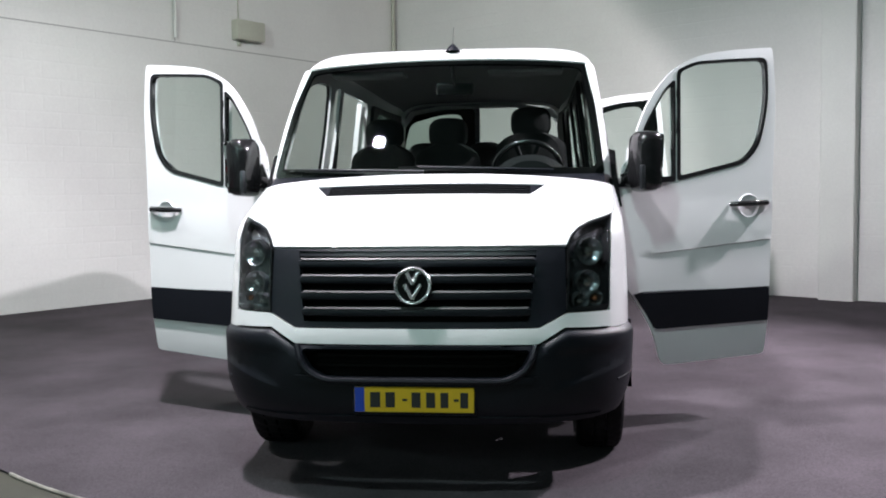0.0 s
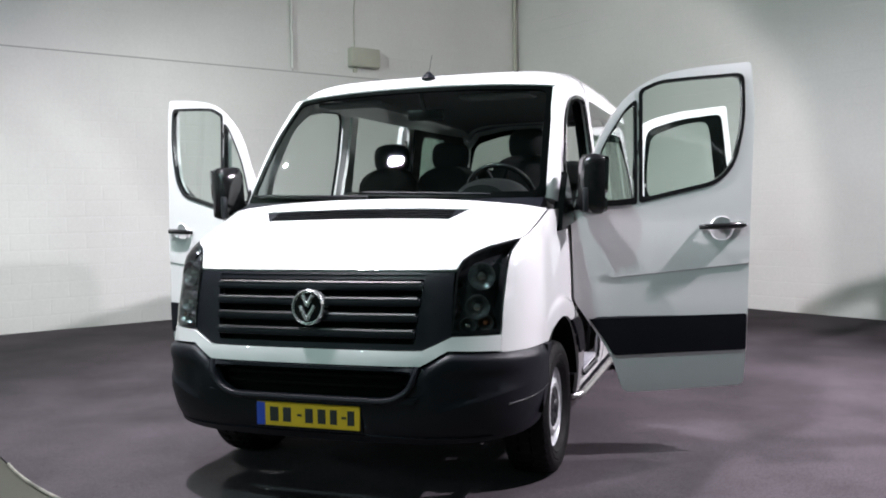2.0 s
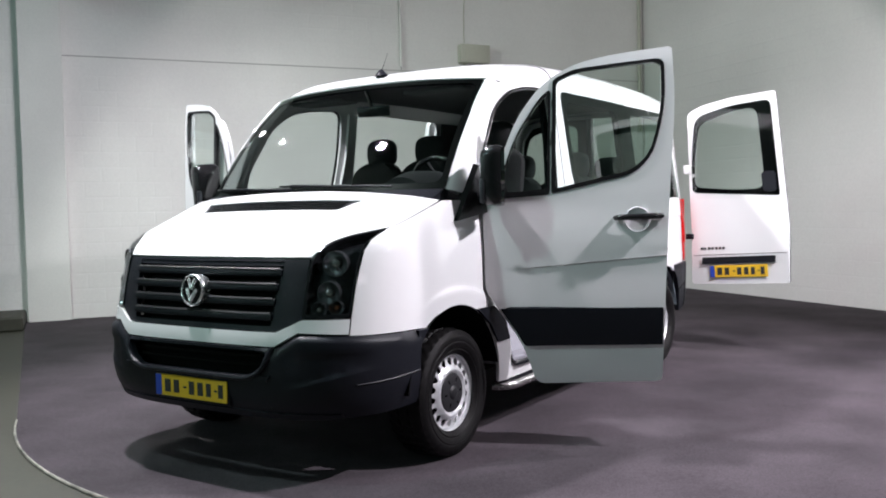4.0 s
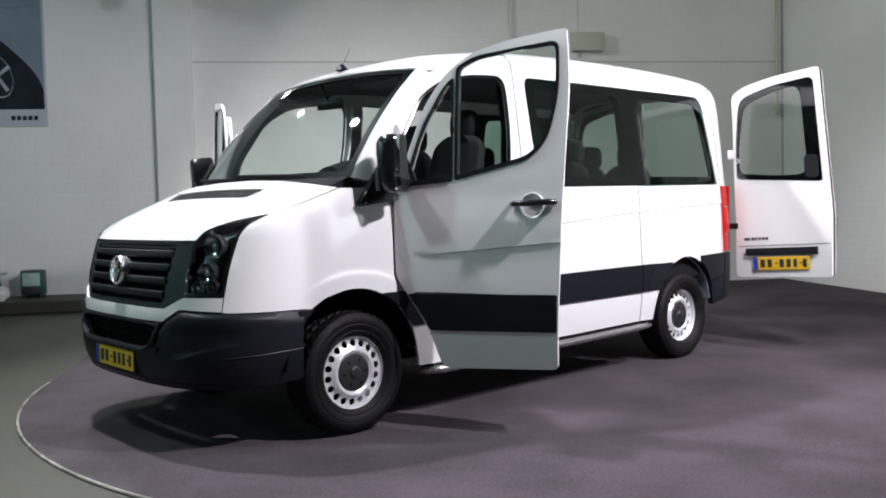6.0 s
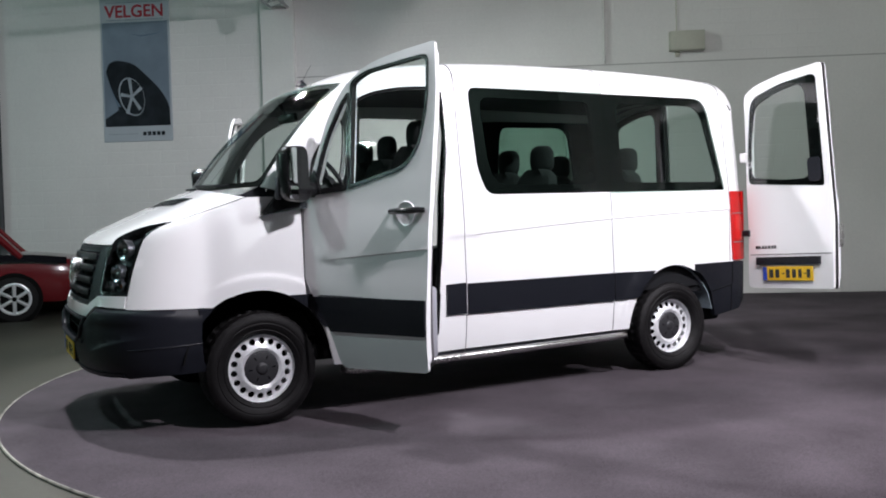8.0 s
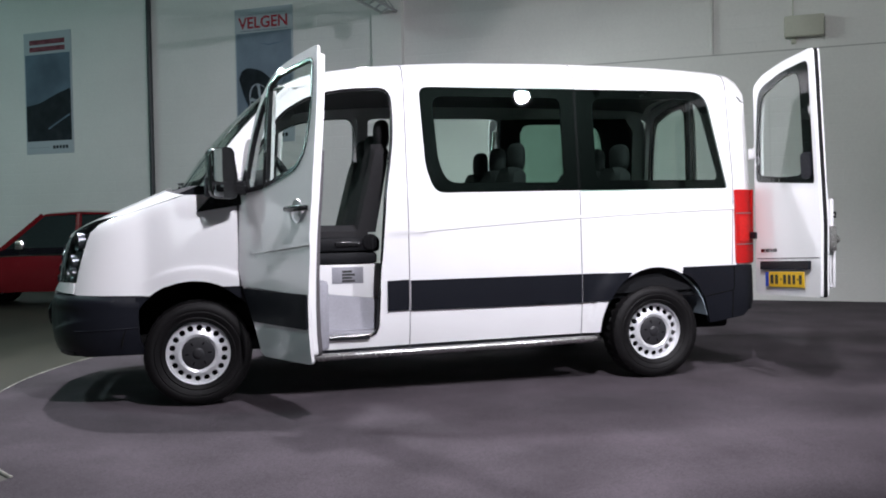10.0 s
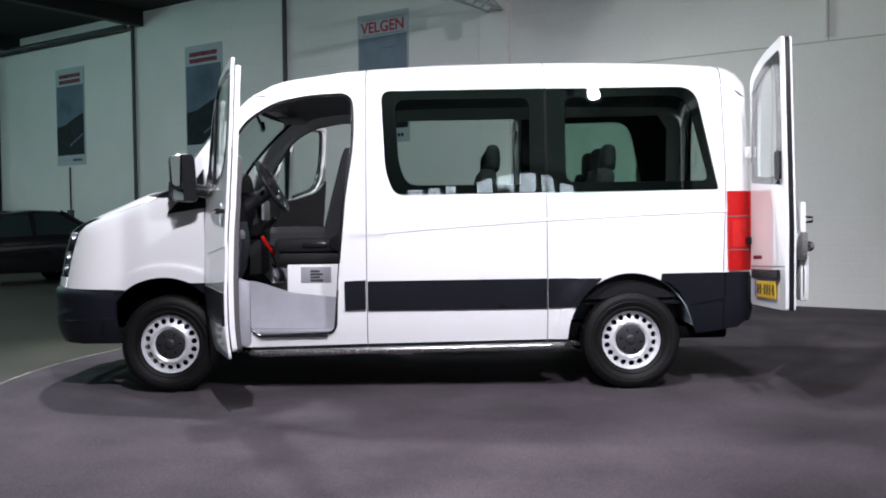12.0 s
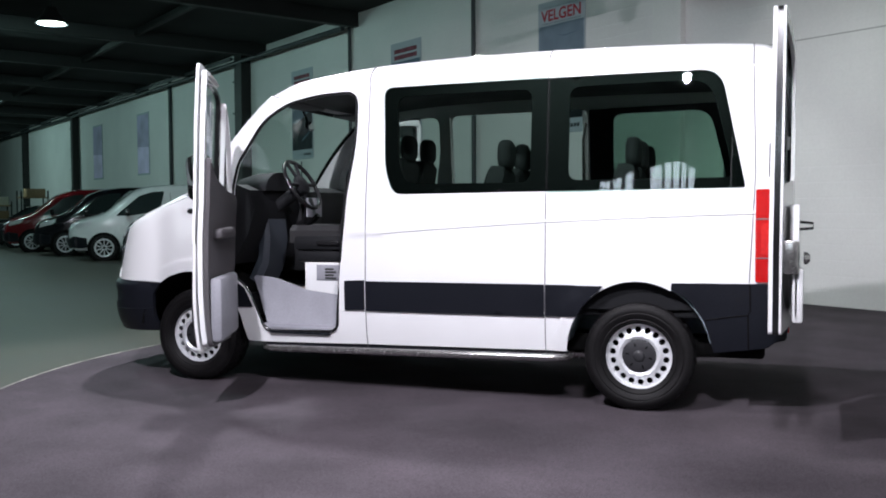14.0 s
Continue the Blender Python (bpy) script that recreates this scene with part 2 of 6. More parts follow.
def sheet(outer, holes, step, fn, thick=0.0, out=None, lines=()):
    """A curved panel: the plane outline with its holes, filled with triangles, laid on the surface fn(u, v), with a thickness inwards.
    out: a direction that the outer side faces."""
    from mathutils.geometry import delaunay_2d_cdt
    loops = [dense(outer, step)] + [dense(h, step) for h in holes]
    verts, edges = [], []
    for lp in loops:
        k = len(verts)
        verts += lp
        edges += [(k + i, k + (i + 1) % len(lp)) for i in range(len(lp))]
    for ln in lines:
        before = False
        for p in dense(ln, step, False):
            inside = within(p, loops[0]) and not any(within(p, h) for h in loops[1:])
            if inside:
                verts.append(p)
                if before:
                    edges.append((len(verts) - 2, len(verts) - 1))
            before = inside
    fixed = np.array(verts)
    us, vs = [p[0] for p in loops[0]], [p[1] for p in loops[0]]
    u = min(us) + step * 0.5
    row = 0
    while u < max(us):
        v = min(vs) + step * (0.5 if row % 2 else 0.9)
        while v < max(vs):
            if within((u, v), loops[0]) and not any(within((u, v), h) for h in loops[1:]):
                if np.min(np.sum((fixed - (u, v)) ** 2, axis=1)) > (step * 0.45) ** 2:
                    verts.append((u, v))
            v += step
        u += step
        row += 1
    vo, _, fo, _, _, _ = delaunay_2d_cdt([Vector(p) for p in verts], edges, [], 0, 1e-5)
    bm = bmesh.new()
    bv = [bm.verts.new(fn(p.x, p.y)) for p in vo]
    for f in fo:
        c = sum((vo[i] for i in f), Vector((0, 0))) / len(f)
        if within(c, loops[0]) and not any(within(c, h) for h in loops[1:]):
            try:
                bm.faces.new([bv[i] for i in f])
            except ValueError:
                pass
    bmesh.ops.delete(bm, geom=[v for v in bm.verts if not v.link_faces], context="VERTS")
    bm.normal_update()
    if out is not None:
        o = Vector(out)
        if sum(f.normal.dot(o) * f.calc_area() for f in bm.faces) < 0:
            bmesh.ops.reverse_faces(bm, faces=bm.faces[:])
            bm.normal_update()
    if thick:
        thicken(bm, thick)
    return bm


def thicken(bm, thick):
    """Gives an open sheet a back side and a rim."""
    bm.normal_update()
    front, rim = bm.faces[:], [e for e in bm.edges if len(e.link_faces) == 1]
    back = {v: bm.verts.new(v.co - v.normal * thick) for v in bm.verts[:]}
    for e in rim:
        lp = e.link_loops[0]
        a, b = lp.vert, lp.link_loop_next.vert
        bm.faces.new((b, a, back[a], back[b]))
    for f in front:
        bm.faces.new([back[v] for v in reversed(f.verts)])


def box(bm, x0, y0, z0, x1, y1, z1, bevel=0.0, segments=2, m=None):
    made = bmesh.ops.create_cube(bm, size=1)["verts"]
    for v in made:
        v.co = Vector((x0 + (v.co.x + 0.5) * (x1 - x0), y0 + (v.co.y + 0.5) * (y1 - y0), z0 + (v.co.z + 0.5) * (z1 - z0)))
    if bevel:
        es = list({e for v in made for e in v.link_edges})
        r = bmesh.ops.bevel(bm, geom=es, offset=bevel, segments=segments, profile=0.5, affect="EDGES")
        made = list({v for f in r["faces"] for v in f.verts} | {v for v in made if v.is_valid})
    if m is not None:
        for v in made:
            v.co = m @ v.co
    return made


def boxed(*a, **k):
    bm = bmesh.new()
    box(bm, *a, **k)
    return bm


def lathe(profile, n=48, m=None, closed=False):
    """Turns (radius, height) points round the z axis."""
    bm = bmesh.new()
    rings = []
    for r, h in profile:
        if r < 1e-5:
            rings.append([bm.verts.new((0, 0, h))])
        else:
            rings.append([bm.verts.new((r * math.cos(2 * math.pi * i / n), r * math.sin(2 * math.pi * i / n), h)) for i in range(n)])
    pairs = list(zip(rings, rings[1:])) + ([(rings[-1], rings[0])] if closed else [])
    for a, b in pairs:
        for i in range(n):
            j = (i + 1) % n
            q = [a[i % len(a)], a[j % len(a)], b[j % len(b)], b[i % len(b)]]
            q = list(dict.fromkeys(q))
            if len(q) > 2:
                bm.faces.new(q)
    bmesh.ops.recalc_face_normals(bm, faces=bm.faces[:])
    if m is not None:
        bm.transform(m)
    return bm


def tube(points, r, n=10, bm=None, cap=True):
    """A round bar along points; r is a number or a list."""
    bm = bm or bmesh.new()
    pts = [Vector(p) for p in points]
    rings = []
    for i, p in enumerate(pts):
        d = (pts[min(i + 1, len(pts) - 1)] - pts[max(i - 1, 0)]).normalized()
        side = d.cross(Vector((0, 0, 1)) if abs(d.z) < 0.9 else Vector((1, 0, 0))).normalized()
        up = side.cross(d)
        ri = r[i] if isinstance(r, (list, tuple)) else r
        rings.append([bm.verts.new(p + (side * math.cos(2 * math.pi * k / n) + up * math.sin(2 * math.pi * k / n)) * ri) for k in range(n)])
    for a, b in zip(rings, rings[1:]):
        for k in range(n):
            bm.faces.new((a[k], a[(k + 1) % n], b[(k + 1) % n], b[k]))
    if cap:
        bm.faces.new(list(reversed(rings[0])))
        bm.faces.new(rings[-1])
    bmesh.ops.recalc_face_normals(bm, faces=bm.faces[:])
    return bm


def loft(sections, closed=True, caps=True):
    """Skins a row of sections with equal numbers of points."""
    bm = bmesh.new()
    rows = [[bm.verts.new(p) for p in s] for s in sections]
    n = len(rows[0])
    for a, b in zip(rows, rows[1:]):
        for i in range(n if closed else n - 1):
            j = (i + 1) % n
            bm.faces.new((a[i], a[j], b[j], b[i]))
    if caps:
        bm.faces.new(list(reversed(rows[0])))
        bm.faces.new(rows[-1])
    bmesh.ops.recalc_face_normals(bm, faces=bm.faces[:])
    return bm


def join(bm, other, m=None):
    if m is not None:
        other.transform(m)
    me = bpy.data.meshes.new("joined")
    other.to_mesh(me)
    other.free()
    bm.from_mesh(me)
    bpy.data.meshes.remove(me)
    return bm


MIRROR = Matrix.Diagonal((-1, 1, 1, 1))


def mirrored(bm):
    bm.transform(MIRROR)
    bmesh.ops.reverse_faces(bm, faces=bm.faces[:])
    return bm


# ---- the hall: its own axes, x from the long wall into the hall, y along it towards the corner ----
HALL = pose(-2.0, 10.3, 0, 0, 0, -34.04)


def hall_part(name, bm, mat, label="", category="", kind="structure", flat=True):
    ob = part(name, bm, mat, None, label, flat)
    ob.matrix_world = HALL
    return tagged(ob, "", category, "", kind)


END = 0.28
CEIL = 5.75
hall_part("wall_long", boxed(-0.3, -62, 0, 0, END + 0.3, CEIL), M_WALL, "white painted blockwork wall behind the van", "wall")
hall_part("wall_end", boxed(0, END, 0, 8.6, END + 0.3, CEIL), M_WALL, "white painted end wall of the stage corner", "wall")
hall_part("wall_return", boxed(8.6, END, 0, 8.9, 9, CEIL), M_SHADEWALL, "unseen return wall, darkened for dim reflections", "wall")
hall_part("wall_recess", boxed(8.9, 9, 0, 17, 9.3, CEIL), M_SHADEWALL, "unseen recess wall, darkened for dim reflections", "wall")
hall_part("wall_far", boxed(-0.3, -62.3, 0, 20.3, -62, CEIL), M_SHADEWALL, "plain far wall of the hall", "wall")
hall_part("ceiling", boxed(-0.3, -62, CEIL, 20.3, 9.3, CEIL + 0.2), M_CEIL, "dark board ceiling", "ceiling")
WX, WY0, WY1, WZ0, WZ1 = 17.0, 0.45, 5.2, 4.55, 5.68
EDGES = [0.45, 0.95, 1.4, 1.8, 2.2, 2.8, 3.4, 4.05, 4.6, 5.2]


def window_top(y):
    """The strip's head climbs with the roof."""
    return min(4.66 + 0.27 * y, WZ1)


bm = bmesh.new()
box(bm, WX, -62, 0, WX + 0.3, 9.3, WZ0)
box(bm, WX, -62, WZ1, WX + 0.3, 9.3, CEIL)
box(bm, WX, -62, WZ0, WX + 0.3, WY0, WZ1)
box(bm, WX, WY1, WZ0, WX + 0.3, 9.3, WZ1)
for y0, y1 in zip(EDGES, EDGES[1:]):
    for v in box(bm, WX, y0, WZ0, WX + 0.3, y1, WZ1):
        if v.co.z < WZ0 + 0.01:
            v.co.z = window_top(v.co.y)
hall_part("wall_window", bm, M_SHADEWALL, "unseen wall darkened for dim reflections, with a high strip of windows", "wall")
win = thing("window_strip", "high strip window with dark posts and daylight", "window", HALL, kind="structure")
for i, (y0, y1) in enumerate(zip(EDGES, EDGES[1:])):
    bm = bmesh.new()
    if i != 3:
        made = box(bm, WX + 0.12, y0 + 0.05, WZ0, WX + 0.14, y1 - 0.05, WZ1)
    else:
        made = box(bm, WX + 0.1, y0, WZ0, WX + 0.16, y1, WZ1)
    for v in made:
        if v.co.z > WZ1 - 0.01:
            v.co.z = window_top(v.co.y) + 0.02
    part("pane" if i != 3 else "blind_panel", bm, M_DAY if i != 3 else M_PIPE, win, "", True)
for y in EDGES:
    part("mullion", boxed(WX + 0.02, y - 0.05, WZ0, WX + 0.2, y + 0.05, window_top(y) + 0.01, 0.01, 1), M_PIPE, win, "", True)

# floor and carpet
bm = bmesh.new()
box(bm, -2, -62, -0.2, 20.3, 9.3, 0)
hall_part("floor", bm, M_CONCRETE, "worn grey-green concrete hall floor", "floor")
CX, CY, CR = 0.25, 2.53, 3.95
arc = [(CX + CR * math.cos(radians(a)), CY + CR * math.sin(radians(a))) for a in np.arange(234.5, 303, 2.5)]
local = [HALL.inverted() @ Vector((x, y, 0)) for x, y in arc + [(3.2, -1.3), (9.0, -0.6)]]
ring = [(0.02, -9.35)] + [(p.x, p.y) for p in local] + [(14.5, -2), (14.5, END - 0.02), (0.02, END - 0.02)]
bm = sheet(ring, [], 0.5, lambda u, v: (u, v, 0.012), 0.011, (0, 0, 1))
hall_part("carpet", bm, M_CARPET, "dark purple-grey carpet with a round front edge", "carpet", "structure")
bm = tube([(x, y, 0.008) for x, y in arc], 0.009, 6)
tagged(part("carpet_edge", bm, M_CORD, None, "pale frayed edge strip round the carpet"), "", "trim", "", "structure")

hall_part("wall_ledge", boxed(0, -12.9, 0, 0.95, -9.33, 0.17, 0.02, 1), M_CONCRETE, "low concrete ledge along the foot of the wall", "ledge")

# joints, pillars and pipes of the long wall
bm = bmesh.new()
box(bm, 0, -8.8, 3.44, 0.004, END, 3.456)
for y in (-4.1,):
    box(bm, 0, y - 0.008, 3.46, 0.004, y + 0.008, CEIL)
box(bm, 0, END - 0.02, 0, 0.02, END, CEIL)
hall_part("wall_joint", bm, M_JOINT, "thin dark joint lines between the wall panels", "trim")
hall_part("wall_pillar", boxed(0, -9.31, 0, 0.12, -8.79, CEIL, 0.01, 1), M_WALLBASE, "white painted pillar on the long wall", "pillar")
hall_part("wall_pillar", boxed(7.12, END - 0.18, 0, 7.52, END, CEIL, 0.01, 1), M_WALLBASE, "white painted pillar on the end wall", "pillar")
hall_part("wall_pipe", tube([(0.06, END - 0.12, 2.6), (0.06, END - 0.12, CEIL)], 0.03, 10), M_BOX, "pale painted pipe in the wall corner", "pipe", flat=False)
hall_part("wall_pipe", tube([(0.05, -4.12, 3.5), (0.05, -4.12, CEIL)], 0.02, 8), M_WALLBASE, "white conduit on the wall", "pipe", flat=False)
for y, r in ((-13.65, 0.045), (-18.2, 0.04), (-30.0, 0.06)):
    hall_part("wall_pipe", tube([(0.07, y, 0), (0.07, y, CEIL)], r, 10), M_PIPE, "dark painted drain pipe up the wall", "pipe", flat=False)
for y in (-24.0, -42.0, -52):
    bm = boxed(0, y - 0.02, 0, 0.3, y + 0.3, CEIL, 0.02, 1)
    box(bm, 0, y - 0.42, 0, 0.2, y - 0.06, CEIL, 0.02, 1)
    for z in (2.2, 3.1, 4.0, 4.9):
        box(bm, 0, y - 0.46, z, 0.23, y - 0.03, z + 0.04)
    hall_part("steel_column", bm, M_BEAM, "dark steel column and boxed duct against the wall", "column")
bm = tube([(0.25, -18.2, 5.42), (0.25, -60, 5.42)], 0.06, 10)
join(bm, tube([(0.45, -24, 5.5), (0.45, -60, 5.5)], 0.05, 10))
hall_part("ceiling_pipe", bm, M_PIPE, "dark pipes along the top of the wall", "pipe", flat=False)
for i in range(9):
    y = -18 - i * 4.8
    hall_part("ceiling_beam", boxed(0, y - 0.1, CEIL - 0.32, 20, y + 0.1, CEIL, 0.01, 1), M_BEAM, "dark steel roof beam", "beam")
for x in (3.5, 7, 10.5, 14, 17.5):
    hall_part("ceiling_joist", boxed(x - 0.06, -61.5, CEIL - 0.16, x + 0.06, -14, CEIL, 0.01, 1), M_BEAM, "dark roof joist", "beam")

# hall lamps; the last two are unseen, added to fill van and wall
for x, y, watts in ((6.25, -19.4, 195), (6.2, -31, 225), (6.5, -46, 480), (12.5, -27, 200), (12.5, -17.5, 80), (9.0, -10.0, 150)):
    lamp = thing("hall_lamp", "round high-bay lamp glowing white under the dark ceiling; nearest two are added fill", "lamp", HALL @ pose(x, y, 0), "hall lamps")
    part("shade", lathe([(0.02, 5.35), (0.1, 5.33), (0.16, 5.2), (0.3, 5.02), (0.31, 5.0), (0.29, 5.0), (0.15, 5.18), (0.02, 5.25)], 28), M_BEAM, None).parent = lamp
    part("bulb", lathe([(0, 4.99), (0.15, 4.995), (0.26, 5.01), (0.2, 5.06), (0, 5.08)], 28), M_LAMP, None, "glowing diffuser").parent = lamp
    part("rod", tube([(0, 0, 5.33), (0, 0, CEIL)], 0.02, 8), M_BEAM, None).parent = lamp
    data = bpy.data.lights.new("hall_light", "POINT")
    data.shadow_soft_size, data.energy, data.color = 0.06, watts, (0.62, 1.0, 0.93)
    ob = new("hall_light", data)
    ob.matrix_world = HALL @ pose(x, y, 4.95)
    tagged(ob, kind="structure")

# wall box
b = thing("heater_box", "beige steel box mounted high on the white wall", "wall box", HALL @ pose(0, -2.92, 3.74))
part("body", boxed(0, -0.25, -0.14, 0.14, 0.25, 0.14, 0.015), M_BOX).parent = b
part("bracket", boxed(0, -0.16, -0.22, 0.03, -0.1, -0.14, 0.004), M_BOX).parent = b
part("cable", tube([(0.02, -0.14, 0.14), (0.02, -0.14, 0.6), (0.02, -0.1, 1.2)], 0.008, 6), M_BOX).parent = b

# ---- the van: faces -y, front axle at y = 0, middle line x = 0 ----
half = curve([(0.2, 0.90), (0.3, 0.94), (0.42, 0.968), (0.6, 0.985), (0.8, 0.99), (1.1, 0.984), (1.33, 0.969), (1.5, 0.9485), (1.7, 0.9235), (1.9, 0.8985), (2.05, 0.8797), (2.15, 0.8665), (2.3, 0.83)])
plan = curve([(-1, 0.97), (-0.35, 0.972), (0.0, 0.979), (0.5, 0.993), (1.0, 1.0), (3.0, 1.0), (3.4, 0.993), (3.7, 0.972), (3.9, 0.945), (4.02, 0.92), (4.12, 0.88)])
nose_y = curve([(0.30, -0.86), (0.36, -0.91), (0.45, -0.95), (0.58, -0.96), (0.72, -0.955), (0.80, -0.94), (1.0, -0.90), (1.10, -0.862), (1.15, -0.82),
                (1.20, -0.735), (1.26, -0.61), (1.33, -0.46), (1.38, -0.35), (1.42, -0.265), (1.455, -0.18)])
nose_k = curve([(0.3, 1), (1.12, 1.0), (1.42, 0.88)])
nose_g = curve([(0.3, 1), (1.0, 1), (1.12, 1.1), (1.2, 1.5), (1.26, 1.75), (1.42, 1.75)])
nose_drop = curve([(0.3, 0), (1.12, 0.0), (1.25, 0.012), (1.42, 0.03)])
TH = np.linspace(0, math.pi / 2, 400)
PX, PB = np.sin(TH) ** 0.58, 0.6 * (1 - np.cos(TH) ** 0.72)
Q = np.concatenate([[0], np.cumsum(np.hypot(np.diff(PX * 0.97), np.diff(PB)))])
QMAX = float(Q[-1])


def wide(z):
    """Half the width of the front skin, where it meets the sides."""
    return half(z) * plan(nose_y(z) + 0.6 * nose_k(z))


def q_of(x, z):
    return math.copysign(float(np.interp(min(abs(x) / wide(z), 1), PX, Q)), x)


def nose(q, z):
    a = abs(q)
    fx, fb = float(np.interp(a, Q, PX)), 0.6 * (float(np.interp(a, Q, PB)) / 0.6) ** nose_g(z)
    x = wide(z) * fx
    return Vector((math.copysign(x, q), nose_y(z) + fb * nose_k(z), z - nose_drop(z) * (x / 0.9) ** 2))


def nose_at(off):
    def f(q, z):
        p = nose(q, z)
        if not off:
            return p
        e = 0.004
        n = (nose(q + e, z) - nose(q - e, z)).cross(nose(q, z + e) - nose(q, z - e)).normalized()
        return p + n * off
    return f


def on_nose(points):
    return [(q_of(x, z) if abs(x) < 1.5 else math.copysign(QMAX, x), z) for x, z in points]


def both(points):
    """Closes an outline given for x > 0, bottom to top, with its mirror image."""
    return list(points) + [(-x, z) for x, z in reversed(points)]


def lift(z):
    """How far the front skin droops at its outer edge."""
    return float(np.interp(z, DROP_Z, DROPS))


ZS = [0.745, 0.77, 0.80, 0.85, 0.90, 0.95, 1.0, 1.04, 1.08, 1.11, 1.135, 1.155, 1.175, 1.195, 1.215, 1.24, 1.265, 1.29, 1.315, 1.34, 1.365, 1.39, 1.42]
DROPS = [nose_drop(z) * (half(z) / 0.9) ** 2 for z in ZS]
DROP_Z = [z - d for z, d in zip(ZS, DROPS)]


def crease(y):
    return 1.10 + 0.085 * (y - 1.28) - 0.011 * max(y - 1.28, 0) ** 2


SWELL = ((3.25, 0.535, 0.905, 0.024), (0.0, 0.60, 1.12, 0.017))


def side(off=0.0, crease_on=True):
    def f(y, z):
        x = half(z + lift(z) * min(max((0.46 - y) / 0.19, 0), 1))
        if crease_on and z < 1.4:
            t = min(max((crease(y) - z) / 0.006, 0), 1)
            x -= 0.006 * t * min(max((z - 0.82) / 0.2, 0), 1) * min(max((y - 1.2) / 0.3, 0), 1)
            for cy, r, tall, rise in SWELL:
                d = math.hypot(y - cy, (z - 0.40) * tall)
                t = min(max((r - d) / 0.034, 0), 1)
                x += rise * t * t * (3 - 2 * t) * (1 if cy > 1 else min(max((y + 0.34) / 0.25, 0), 1))
        return Vector(((x + off) * plan(y), y, z))
    return f


def ws(x, w, off=0.0):
    """The windscreen's surface: x across, w from 0 at its foot to 1 at its head."""
    k = abs(x) / 0.92
    y = -0.125 + 0.59 * w + (0.165 + 0.02 * w) * k ** 2.6 - 0.02 * math.sin(math.pi * w)
    z = 1.445 + 0.682 * w + 0.035 * math.sin(math.pi * w) - 0.025 * w * k ** 2
    return Vector((x, y - off * 0.7, z + off * 0.7))


def ws_half(w):
    return 0.890 - 0.05 * w - 0.012 * w * w


van = thing("van", "white passenger van with its doors open, on dark carpet", "van")

def arch(cy, cz, ry, rz, a0, a1, n=14):
    return [(cy + ry * math.cos(radians(a0 + (a1 - a0) * i / n)), cz + rz * math.sin(radians(a0 + (a1 - a0) * i / n))) for i in range(n + 1)]


FRONT = [(nose_y(z) + 0.6 * nose_k(z), zz) for z, zz in zip(ZS, DROP_Z)]
WING = FRONT + [(0.270, 0.76)] + arch(-0.02, 0.36, 0.45, 0.47, 50, 126, 12)
WING_LINES = [[(rr * math.cos(radians(a)), 0.40 + rr / 1.12 * math.sin(radians(a))) for a in range(10, 171, 4)] for rr in (0.62, 0.6, 0.5915, 0.583, 0.5745, 0.566, 0.545)]

# front skin
bonnet = both([(0.66, 1.124), (0.68, 1.170), (0.716, 1.204), (0.772, 1.233), (0.833, 1.253), (0.882, 1.270), (0.893, 1.287), (0.906, 1.33), (0.918, 1.42), (0.80, 1.437), (0.55, 1.448), (0.25, 1.454)])
vent = [(0.5, 1.352), (0.575, 1.405), (-0.575, 1.405), (-0.5, 1.352)]
part("bonnet", sheet(on_nose(bonnet), [on_nose(vent)], 0.05, nose, 0.02, (0, -1, 0.5)), M_WHITE, van)
vent_part = part("bonnet_vent", sheet(on_nose([(x * 0.997, z) for x, z in vent]), [], 0.04, nose_at(-0.006), 0.01, (0, -1, 0.5)), M_BLACK, van, "black ribbed air intake")
for i in range(4):
    z = 1.362 + i * 0.011
    part("rib", sheet(on_nose([(0.5, z), (0.5, z + 0.005), (-0.5, z + 0.005), (-0.5, z)]), [], 0.05, nose_at(0.0), 0.006, (0, -1, 0.5)), M_TRIM, vent_part)
strip = both([(0.53, 0.705), (0.645, 0.771), (0.847, 0.761), (0.847, 0.831), (0.66, 0.831), (0.535, 0.771)])
part("front_panel", sheet(on_nose(strip), [], 0.04, nose_at(0.006), 0.03, (0, -1, 0)), M_WHITE, van, "white strip under the grille")
for s in (1, -1):
    fender = [(2, z) for z in ZS] + [(0.924, 1.417), (0.912, 1.33), (0.900, 1.285), (0.885, 1.264), (0.868, 1.205), (0.862, 1.10), (0.855, 0.98), (0.852, 0.835), (0.852, 0.755)]
    bm = sheet(on_nose(fender), [], 0.045, nose, 0, (1, -0.5, 0))
    join(bm, sheet(WING, [], 0.06, side(), 0, (1, 0, 0), WING_LINES))
    bmesh.ops.remove_doubles(bm, verts=bm.verts[:], dist=0.004)
    thicken(bm, 0.015)
    part("front_wing", bm if s > 0 else mirrored(bm), M_WHITE, van)

# bumper
def bumper_top(x):
    return float(np.interp(abs(x), [0, 0.54, 0.65, 0.87, 0.97], [0.80, 0.699, 0.764, 0.753, 0.738]))


def blank_low(x):
    """The lower edge of the shallow blank beside the intake."""
    return 0.505 + 0.29 * (x - 0.60)


